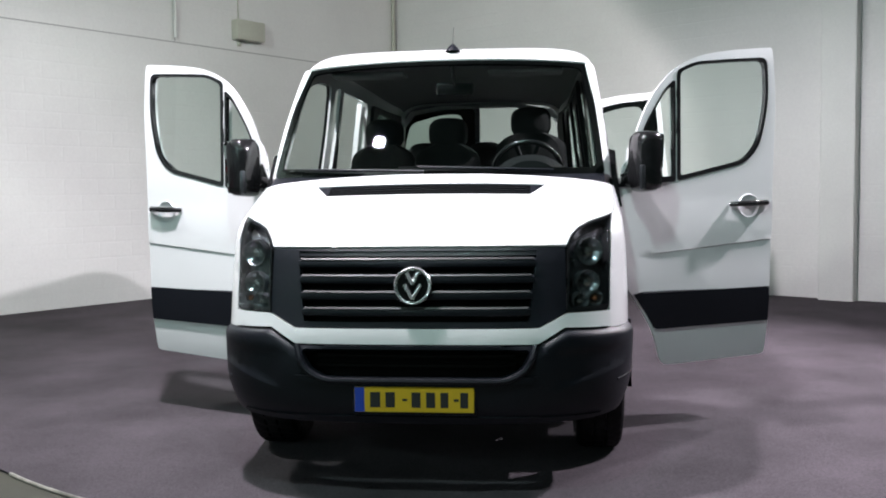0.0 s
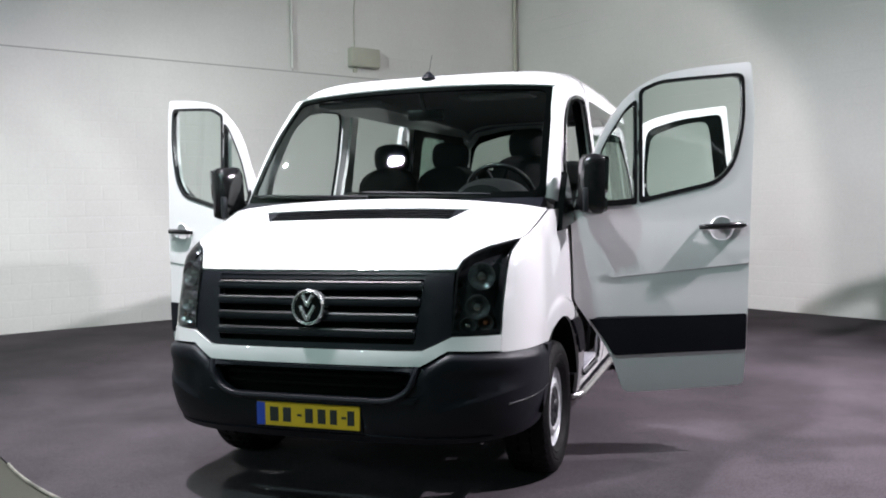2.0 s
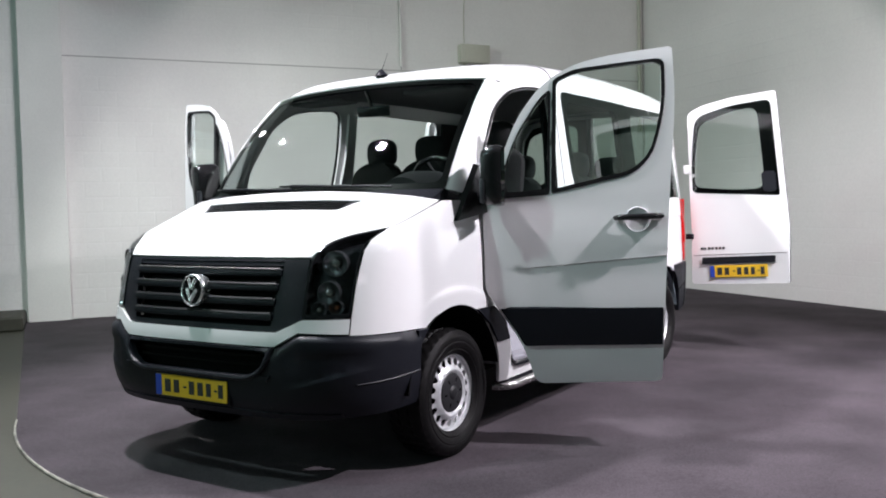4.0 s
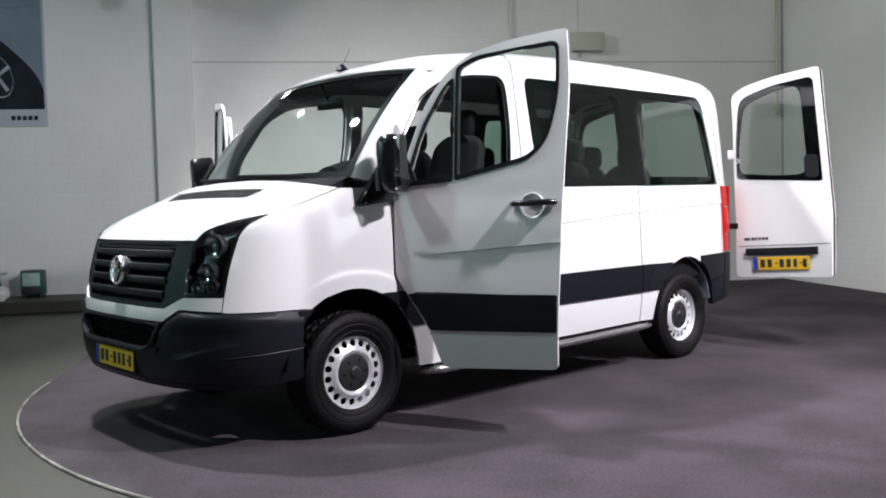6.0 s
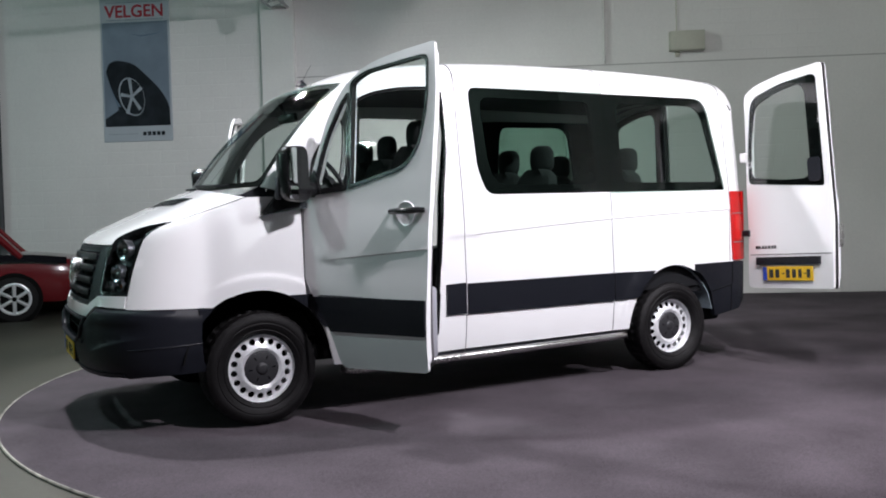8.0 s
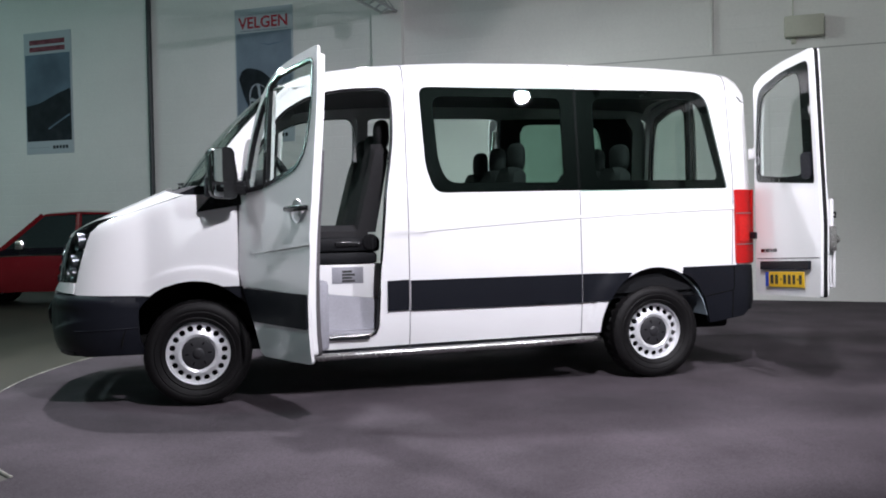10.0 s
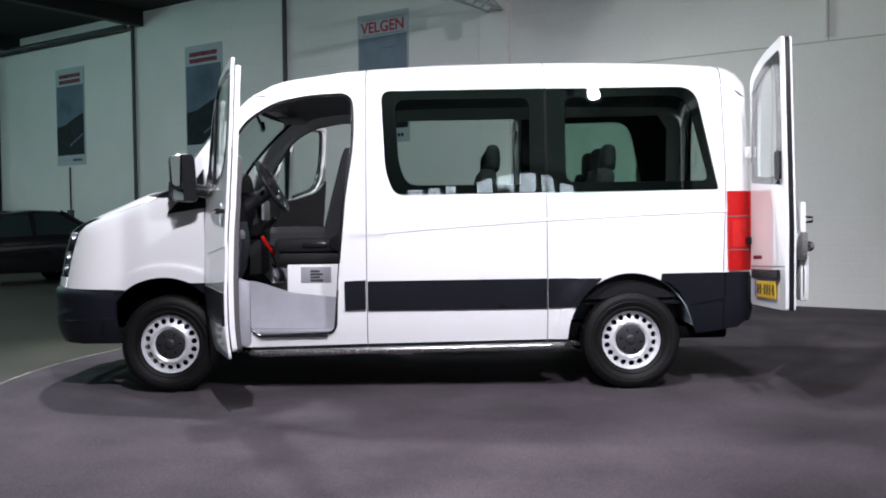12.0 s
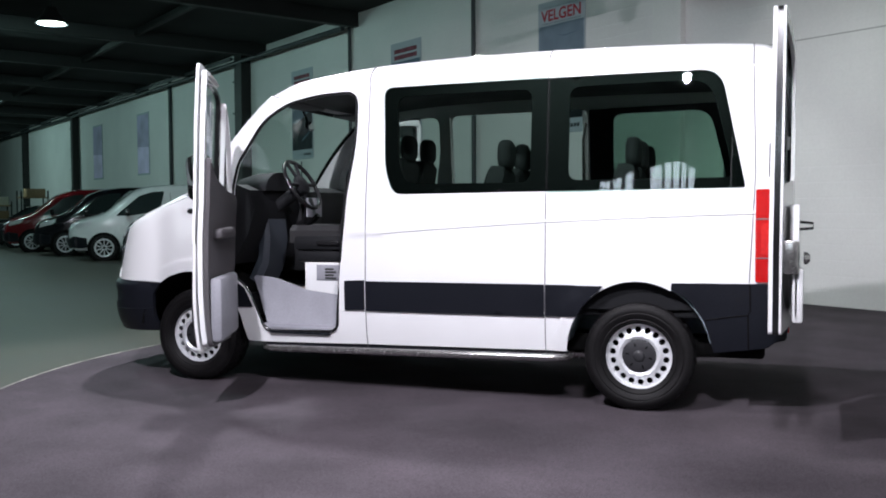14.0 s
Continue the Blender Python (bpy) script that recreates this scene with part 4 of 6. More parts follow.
rb = [(3.44, 0.785), (3.43, 0.822), (3.6, 0.824), (4.0, 0.824), (4.085, 0.822), (4.085, 0.50), (4.01, 0.437), (3.70, 0.40), (3.685, 0.45), (3.645, 0.59), (3.575, 0.70), (3.51, 0.755)]
rear_bumper = part("rear_bumper", loft([[(x, 4.04, 0.46), (x, 4.11, 0.48), (x, 4.128, 0.56), (x, 4.12, 0.79), (x, 4.10, 0.815), (x, 4.02, 0.82)] for x in np.linspace(-0.86, 0.86, 9)]), M_BLACK, van, "black plastic rear bumper with rounded corners")
for flip in (False, True):
    fx = mirrored if flip else (lambda b_: b_)
    part("bumper_corner", fx(sheet(rounded(rb, 0.008), [], 0.045, bump_r, 0.04, (1, 0, 0))), M_BLACK, rear_bumper)
    for line in ([(3.645, 0.60), (3.78, 0.622), (3.895, 0.637), (3.908, 0.66), (3.905, 0.82)], [(3.895, 0.637), (3.90, 0.43)]):
        part("bumper_groove", fx(tube([bump_r(y, z) for y, z in dense(line, 0.04, False)], 0.0045, 6)), M_DARK, rear_bumper)
    zs_ = (0.49, 0.56, 0.7, 0.818)
    secs = [[side(0.022, False)(4.08, z) for z in zs_], [Vector((0.875, 4.105, z)) for z in zs_], [Vector((0.835, 4.122, z)) for z in zs_], [Vector((0.79, 4.122, z)) for z in zs_]]
    bm = loft(secs, False, False)
    thicken(bm, 0.02)
    bmesh.ops.recalc_face_normals(bm, faces=bm.faces[:])
    part("bumper_wrap", fx(bm), M_BLACK, rear_bumper)
part("reflector", boxed(0.62, 4.115, 0.52, 0.8, 4.135, 0.56, 0.004), M_RED, rear_bumper, "red rear reflector")

# rear frame and rear doors
def rear_x(z):
    return half(z) * plan(4.10)


rim = [(rear_x(z), z) for z in (0.825, 1.0, 1.3, 1.6, 1.9, 2.06)] + [(0.70, 2.175), (0.4, 2.225), (0.0, 2.24)]
rear_outline = both([(0.0001, 0.825)] + rim[:-1])
hole = both([(0.0001, 0.86)] + [(rear_x(z) - 0.03, z) for z in (0.86, 1.3, 1.6, 1.9, 2.02)] + [(0.66, 2.14), (0.35, 2.195)])
part("rear_frame", sheet(rear_outline, [hole], 0.06, lambda x, z: Vector((x, 4.10, z)), 0.04, (0, 1, 0)), M_WHITE, van)
part("rear_cap", loft([[roof(t, 1.0) for t in np.linspace(-1, 1, 21)], [Vector((t * 0.79, 4.10, 2.06 + 0.17 * (1 - abs(t) ** 9) ** 0.5 * (1 - 0.08 * t * t))) for t in np.linspace(-1, 1, 21)]], False, False), M_WHITE, van)

RD = [(0.012, 0.60), (0.012, 2.27), (0.4, 2.26), (0.68, 2.225), (0.815, 2.165), (0.838, 1.8), (0.868, 1.4), (0.885, 1.1), (0.885, 0.60)]
RDR = rounded(RD, [0.02, 0.03, 0.05, 0.08, 0.05, 0.05, 0.05, 0.05, 0.05])
RW = rounded([(0.06, 1.36), (0.06, 2.20), (0.42, 2.19), (0.75, 2.125), (0.815, 1.75), (0.84, 1.44), (0.45, 1.40)], [0.03, 0.06, 0.1, 0.1, 0.1, 0.05, 0.1])
RWI = rounded([(0.18, 1.43), (0.18, 2.15), (0.42, 2.14), (0.715, 2.06), (0.79, 1.75), (0.81, 1.49), (0.45, 1.44)], [0.1, 0.1, 0.1, 0.08, 0.1, 0.06, 0.1])


def hinge(z):
    return 0.925 - 0.05 * max(z - 1.1, 0)


def rear_skin(off, opened, depth=0.0):
    def f(x, z):
        y = 4.125 + off - 0.03 * max(z - 1.5, 0) ** 1.5
        if opened:
            k = 2 * hinge(z) - x
            return Vector((k, 4.12 - off - depth - 0.11 * (k - 0.9), z + 0.05 * max(k - 0.9, 0)))
        return Vector((-x, y + depth, z))
    return f


for opened in (True, False):
    o = (0, -1, 0) if opened else (0, 1, 0)
    door = part("rear_door", sheet(RDR, [RW], 0.05, rear_skin(0.03, opened), 0.02, o), M_WHITE, van, "white rear door swung wide open" if opened else "white rear door, closed")
    part("inner_panel", sheet(RDR, [RW], 0.06, rear_skin(-0.012, opened), 0.02, o), M_WHITE if opened else M_GREYTRIM, door)
    part("door_seal", sheet(RDR, [[tuple(Vector((0.45, 1.4)) + (Vector(p) - Vector((0.45, 1.4))) * 0.965) for p in RDR]], 0.05, rear_skin(0.014, opened), 0.034, o), M_TRIM, door, "black rubber seal")
    part("glass_border", sheet(RW, [RWI], 0.04, rear_skin(0.03, opened), 0.014, o), M_BORDER, door, "black glass border")
    part("glass", sheet(RW, [], 0.06, rear_skin(0.034, opened), 0, o), M_GLASS, door, "rear door glass")
    if opened:
        f = rear_skin(0.03, True)
        part("plate_light_bar", sheet([(0.13, 0.785), (0.78, 0.785), (0.78, 0.845), (0.13, 0.845)], [], 0.05, rear_skin(0.052, True), 0.03, o), M_BLACK, door)
        part("panel_step", sheet([(0.03, 0.862), (0.86, 0.862), (0.86, 0.868), (0.03, 0.868)], [], 0.05, rear_skin(0.033, True), 0.006, o), M_SEAM, door)
        m = Matrix.Translation(f(0.45, 0.715) + Vector((0, -0.008, 0))) @ pose(0, 0, 0, 0, -3, -6.3)
        plate(door, m)
        bm = bmesh.new()
        for i, wd in enumerate((0.03, 0.02, 0.025, 0.02, 0.022, 0.024, 0.02)):
            p = f(0.80 - i * 0.034, 0.925)
            box(bm, p.x, p.y - 0.004, p.z - 0.012, p.x + wd, p.y, p.z + 0.012)
        part("name_bars", bm, M_TRIM, door, "small dark bars")
        part("lock", boxed(1.775, 4.05, 0.95, 1.82, 4.13, 1.12, 0.012), M_TUBE, door, "bright latch")
        part("handle_recess", sheet(rounded([(0.08, 1.40), (0.20, 1.40), (0.20, 1.58), (0.08, 1.58)], 0.04), [], 0.03, rear_skin(0.042, True), 0.02, o), M_BLACK, door)
        part("door_catch", tube([(1.70, 4.10, 1.17), (1.71, 4.20, 1.18), (1.71, 4.20, 1.205), (1.70, 4.10, 1.215)], 0.008, 6), M_TRIM, door, "black door catch")
        part("latch_case", boxed(1.70, 4.10, 0.70, 1.78, 4.155, 0.98, 0.015), M_WHITE, door)
        part("latch_knob", lathe([(0, 0.03), (0.02, 0.028), (0.03, 0.015), (0.032, 0)], 20, pose(1.76, 4.155, 1.03, -90, 0, 0)), M_TUBE, door, "bright latch knob")
        part("hinge", boxed(0.90, 4.06, 1.62, 0.965, 4.12, 1.70, 0.008), M_WHITE, door)
        part("hinge", boxed(0.915, 4.06, 1.02, 0.985, 4.12, 1.07, 0.008), M_BLACK, door)
        bm = boxed(1.08, 4.10, 0.72, 1.78, 4.135, 1.30, 0.012)
        part("inner_trim", bm, M_WHITE, door)

# front doors: built shut, then swung about the hinge
HX, HY = 0.985, 0.27
SWING = Matrix.Translation((HX, HY, 0)) @ pose(0, 0, 0, 0, 0, -68) @ Matrix.Translation((-HX, -HY, 0))
DL = rounded([(0.275, 0.88), (0.265, 1.36), (0.46, 1.84), (0.60, 2.02), (0.78, 2.12), (1.0, 2.16), (1.295, 2.187), (1.31, 1.9), (1.275, 1.4), (1.226, 0.388), (0.55, 0.36), (0.48, 0.58)],
             [0.03, 0.05, 0.1, 0.1, 0.1, 0.1, 0.025, 0.2, 0.2, 0.03, 0.05, 0.12])
DG = rounded([(0.655, 1.425), (0.668, 2.03), (0.78, 2.08), (1.0, 2.10), (1.245, 2.118), (1.248, 1.86), (1.185, 1.62), (1.09, 1.52)], [0.02, 0.03, 0.05, 0.05, 0.05, 0.15, 0.1, 0.12])
DQ = rounded([(0.335, 1.40), (0.63, 1.42), (0.64, 1.975), (0.58, 1.925), (0.445, 1.72)], [0.04, 0.02, 0.03, 0.05, 0.1])
cen = Vector((0.8, 1.3))
DIN = [tuple(cen + (Vector(p) - cen) * 0.955) for p in DL]


def grow(poly, k):
    c = Vector((sum(p[0] for p in poly) / len(poly), sum(p[1] for p in poly) / len(poly)))
    return [tuple(c + (Vector(p) - c) * k) for p in poly]


def dcrease(y, z):
    t = 1.0 + 0.085 * (y - 0.44)
    return -0.006 * min(max((t - z) / 0.006, 0), 1) * min(max((y - 0.40) / 0.12, 0), 1) * min(max((z - 0.7) / 0.25, 0), 1)


def door_skin(off):
    def f(y, z):
        return Vector((half(z) + 0.065 * max(z - 1.33, 0) / 0.85 + off + (dcrease(y, z) if off > -0.01 else 0), y, z))
    return f


for flip in (False, True):
    fx = mirrored if flip else (lambda b_: b_)

    def swung(bm):
        bm.transform(SWING)
        return fx(bm)

    door = part("front_door", swung(sheet(DL, [grow(DG, 1.02), grow(DQ, 1.03)], 0.045, door_skin(0.0), 0.018, (1, 0, 0), [[(y, 1.0 + 0.085 * (y - 0.44) - d) for y in np.linspace(0.42, 1.25, 20)] for d in (-0.03, 0, 0.0061, 0.04)])), M_WHITE, van, "white front door standing open")
    part("door_frame", swung(sheet(DIN, [grow(DG, 1.04), grow(DQ, 1.04)], 0.05, door_skin(-0.03), 0.03, (1, 0, 0))), M_WHITE, door)
    part("window_seal", swung(sheet(grow(DG, 1.035), [grow(DG, 0.965)], 0.04, door_skin(0.004), 0.03, (1, 0, 0))), M_TRIM, door, "black window seal")
    part("window_seal", swung(sheet(grow(DQ, 1.05), [grow(DQ, 0.93)], 0.04, door_skin(0.004), 0.03, (1, 0, 0))), M_TRIM, door, "black window seal")
    part("glass", swung(sheet(DG, [], 0.06, door_skin(-0.006), 0, (1, 0, 0))), M_GLASS, door, "clear door glass")
    part("quarter_glass", swung(sheet(DQ, [], 0.06, door_skin(-0.006), 0, (1, 0, 0))), M_GLASS, door)
    lowt = rounded([(0.30, 0.90), (0.30, 1.36), (0.40, 1.395), (0.66, 1.415), (1.08, 1.50), (1.24, 1.62), (1.22, 1.2), (1.20, 0.42), (0.60, 0.40), (0.50, 0.62)], [0.03, 0.04, 0.05, 0.05, 0.08, 0.03, 0.05, 0.05, 0.06, 0.1])
    part("inner_trim", swung(sheet(lowt, [], 0.06, door_skin(-0.062), 0.03, (1, 0, 0))), M_DOORTRIM, door, "charcoal inner trim")
    pk = bmesh.new()
    box(pk, half(0.7) - 0.17, 0.62, 0.45, half(0.7) - 0.09, 1.19, 0.86, 0.03)
    part("door_pocket", swung(pk), M_GREYTRIM, door, "grey moulded door pocket")
    pk = bmesh.new()
    box(pk, half(0.7) - 0.16, 0.6, 1.10, half(0.7) - 0.09, 1.1, 1.17, 0.025)
    part("armrest", swung(pk), M_DOORTRIM, door)
    bandp = rounded([(0.355, 0.78), (1.236, 0.79), (1.23, 0.59), (0.49, 0.575), (0.44, 0.66)], [0.01, 0.01, 0.01, 0.02, 0.03])
    part("rub_strip", swung(sheet(bandp, [], 0.05, door_skin(0.012), 0.014, (1, 0, 0))), M_BLACK, door, "black plastic strip")
    cup = Matrix.Translation((half(1.26) - 0.004, 1.105, 1.262)) @ pose(0, 0, 0, 0, 90, 0)
    part("handle_cup", swung(lathe([(0, 0.004), (0.055, 0.006), (0.066, 0.012), (0.07, 0.006)], 28, cup)), M_STEEL, door, "round handle recess")
    hx = half(1.27) + 0.03
    part("door_handle", swung(tube([(hx - 0.03, 0.985, 1.272), (hx, 1.01, 1.275), (hx + 0.006, 1.10, 1.277), (hx, 1.205, 1.28), (hx - 0.03, 1.235, 1.28)], [0.012, 0.016, 0.018, 0.018, 0.014], 10)), M_TRIM, door, "black bar handle")
    # mirror
    mx, my, mz = 1.125, 0.335, 1.515
    secs = []
    for dy, k in ((-0.055, 0.55), (-0.045, 0.82), (-0.02, 0.96), (0.02, 1.0), (0.055, 0.98), (0.065, 0.94)):
        shape = rounded([(-0.095 * k, -0.17 * k), (0.08 * k, -0.16 * k), (0.098 * k, 0.155 * k), (-0.075 * k, 0.17 * k)], 0.045, 4)
        secs.append([(mx + a, my + dy, mz + c_) for a, c_ in shape])
    mirror = part("door_mirror", swung(loft(secs)), M_TRIM, door, "tall black door mirror")
    shp = rounded([(-0.085, -0.06), (0.075, -0.055), (0.088, 0.145), (-0.07, 0.16)], 0.03, 4)
    part("mirror_glass", swung(loft([[(mx + a, my + dy + 0.27 * a, mz + c_) for a, c_ in shp] for dy in (0.045, 0.062)])), M_MIRROR, mirror, "mirror glass")
    shp = rounded([(-0.085, -0.155), (0.07, -0.148), (0.073, -0.075), (-0.085, -0.078)], 0.02, 4)
    part("mirror_glass", swung(loft([[(mx + a, my + dy + 0.2 * a, mz + c_) for a, c_ in shp] for dy in (0.045, 0.064)])), M_MIRROR, mirror, "small wide-angle mirror glass")
    bm = boxed(mx + 0.055, my - 0.05, mz - 0.15, mx + 0.092, my - 0.025, mz - 0.02, 0.01)
    part("indicator", swung(bm), M_BOWL, mirror, "clear side indicator")
    bm = tube([(0.95, 0.34, 1.42), (1.03, 0.345, 1.43), (1.10, 0.35, 1.45)], [0.05, 0.045, 0.04], 10)
    part("mirror_arm", swung(bm), M_TRIM, mirror)
    tri_ = [(0.275, 1.375), (0.42, 1.395), (0.355, 1.55)]
    part("mirror_sail", swung(sheet(rounded(tri_, 0.02), [], 0.04, door_skin(0.008), 0.02, (1, 0, 0))), M_TRIM, mirror)
# black foot in front of the door on the wing
for flip in (False, True):
    bm = loft([[(0.92, -0.01, 1.265), (0.93, 0.30, 1.31), (0.90, 0.26, 1.60), (0.92, 0.14, 1.44)], [(0.978, 0.015, 1.275), (1.0, 0.295, 1.318), (0.965, 0.265, 1.58), (0.965, 0.15, 1.43)]])
    part("wing_corner", mirrored(bm) if flip else bm, M_TRIM, van, "black corner trim")

# sliding door, slid back along the far side
def slide_skin(off):
    def f(y, z):
        return Vector((half(z) + 0.065 + off, y + 1.16, z))
    return f


SD = rounded([(1.405, 0.36), (1.405, 2.12), (2.64, 2.125), (2.64, 0.36)], 0.05)
SDW = rounded([(1.52, 1.40), (1.52, 2.08), (2.54, 2.085), (2.54, 1.40)], 0.08)
sd = part("sliding_door", mirrored(sheet(SD, [SDW], 0.07, slide_skin(0), 0.04, (1, 0, 0))), M_WHITE, van, "white sliding door, slid open")
part("glass", mirrored(sheet(SDW, [], 0.08, slide_skin(-0.004), 0, (1, 0, 0))), M_TINT, sd, "tinted window")
part("rub_strip", mirrored(sheet([(1.41, 0.59), (2.63, 0.595), (2.63, 0.79), (1.41, 0.79)], [], 0.08, slide_skin(0.012), 0.014, (1, 0, 0))), M_BLACK, sd)
part("grab_rail", tube([(-0.93, 2.60, 1.2), (-0.90, 2.58, 1.35), (-0.87, 2.58, 1.85), (-0.89, 2.6, 2.0)], 0.014, 8), M_TUBE, sd, "bright grab rail")

# ---- wheels ----
def rubber():
    prof = [(0.205, -0.085), (0.222, -0.098), (0.232, -0.108), (0.238, -0.106), (0.244, -0.112), (0.272, -0.118), (0.277, -0.115), (0.283, -0.118), (0.312, -0.114), (0.317, -0.109), (0.333, -0.101), (0.342, -0.085)]
    prof += [(0.345, -0.06), (0.345, -0.04), (0.338, -0.035), (0.338, -0.028), (0.346, -0.022), (0.346, 0.022), (0.338, 0.028), (0.338, 0.035), (0.345, 0.04), (0.345, 0.06)]
    prof += [(r, -h) for r, h in reversed(prof[:12])]
    n = 144
    bm = bmesh.new()
    rings = []
    for j, (r, h) in enumerate(prof):
        ring_ = []
        for i in range(n):
            a = 2 * math.pi * i / n
            rr = r
            if r > 0.33 and 11 <= j <= len(prof) - 12 and (i + (2 if j % 4 < 2 else 0)) % 4 < 1.5:
                rr -= 0.009
            ring_.append(bm.verts.new((rr * math.cos(a), rr * math.sin(a), h)))
        rings.append(ring_)
    for a, b_ in zip(rings, rings[1:]):
        for i in range(n):
            bm.faces.new((a[i], a[(i + 1) % n], b_[(i + 1) % n], b_[i]))
    bmesh.ops.recalc_face_normals(bm, faces=bm.faces[:])
    return bm


def wheel_meshes(dish):
    """Rim, hole disc, cap and cap slot, with +z to the outside. dish: how far the disc lies inside the rim's edge."""
    rim_ = lathe([(0.16, -0.09), (0.199, -0.07), (0.199, 0.06), (0.204, 0.078), (0.212, 0.09), (0.222, 0.095), (0.228, 0.088), (0.217, 0.07), (0.209, 0.05), (0.209, -0.08)], 64)
    d = 0.07 - dish
    holes = []
    for k in range(18):
        a = 2 * math.pi * k / 18
        holes.append([(0.167 * math.cos(a) + 0.0195 * math.cos(b_), 0.167 * math.sin(a) + 0.0195 * math.sin(b_)) for b_ in np.linspace(0, 2 * math.pi, 12, endpoint=False)])
    outer = [(0.198 * math.cos(a), 0.198 * math.sin(a)) for a in np.linspace(0, 2 * math.pi, 64, endpoint=False)]

    def f(u, v):
        r = math.hypot(u, v)
        return Vector((u, v, d + float(np.interp(r, [0, 0.1, 0.112, 0.122, 0.134, 0.146, 0.16, 0.19, 0.2], [0, 0.0, 0.016, 0.022, 0.02, 0.006, -0.004, -0.006, 0.0]))))

    disc = sheet(outer, holes, 0.016, f, 0.006, (0, 0, 1))
    cap = lathe([(0.0, d + 0.034), (0.022, d + 0.035), (0.032, d + 0.031), (0.038, d + 0.023), (0.085, d + 0.022), (0.1, d + 0.018), (0.11, d + 0.004)], 40)
    slot = boxed(-0.011, -0.0045, 0.0, 0.011, 0.0045, 0.004)
    return rim_, disc, cap, slot, d


protos = {}
for nm, dish in (("front", 0.0), ("rear", 0.018)):
    rim_, disc, cap, slot, d = wheel_meshes(dish)
    protos[nm] = (to_mesh("rim", rim_, M_STEEL), to_mesh("disc", disc, M_STEEL), to_mesh("cap", cap, M_CAP), to_mesh("cap_slot", slot, M_DARK, True), d)
me_tyre = to_mesh("tyre", rubber(), M_RUBBER)
# black drum widened to the rim, standing for shade behind the disc holes
me_drum = to_mesh("brake_drum", lathe([(0, -0.012), (0.193, -0.012), (0.193, -0.09), (0, -0.09)], 32), M_DARK)
for nm, y in (("front", 0.0), ("rear", 3.25)):
    for s in (1, -1):
        rim_, disc, cap, slot, d = protos[nm]
        w = new("wheel", me_tyre)
        w.parent = van
        w.matrix_local = Matrix.Translation((s * (0.843 if y < 1 else 0.86), y, 0.354)) @ pose(0, 0, 0, 0, 90 * s, 0) @ pose(0, 0, 0, 0, 0, 17 if nm == "front" else 3)
        tagged(w, "black road tyre on a silver steel wheel")
        for n_, me in (("rim", rim_), ("wheel_disc", disc), ("hub_cap", cap), ("brake_drum", me_drum)):
            o = new(n_, me)
            o.parent = w
        for k in range(6):
            o = new("cap_slot", slot)
            o.parent = w
            a = 2 * math.pi * k / 6 + 0.3
            o.matrix_local = pose(0.072 * math.cos(a), 0.072 * math.sin(a), d + 0.0205, 0, 0, math.degrees(a))

# underside
part("underbody", boxed(-0.72, -0.75, 0.33, 0.72, 4.0, 0.46, 0.03), M_DARK, van, "black underbody")
# unseen black box, added to keep light out of the engine bay
part("engine_bay_block", boxed(-0.62, -0.6, 0.46, 0.62, -0.05, 1.12, 0.05), M_DARK, van)
part("front_axle", tube([(-0.8, 0, 0.34), (0.8, 0, 0.34)], 0.05, 10), M_DARK, van)
part("rear_axle", tube([(-0.8, 3.25, 0.34), (0.8, 3.25, 0.34)], 0.06, 10), M_DARK, van)
part("exhaust", tube([(0.55, 2.2, 0.3), (0.6, 2.9, 0.3), (0.62, 3.75, 0.36)], 0.04, 10), M_TUBE, van)

# ---- cabin ----
part("cabin_floor", boxed(-0.9, 1.36, 0.60, 0.9, 4.06, 0.66, 0.01), M_CABIN, van, "dark cabin floor")
part("foot_floor", boxed(-0.76, -0.05, 0.50, 0.76, 1.36, 0.66, 0.02), M_CABIN, van)
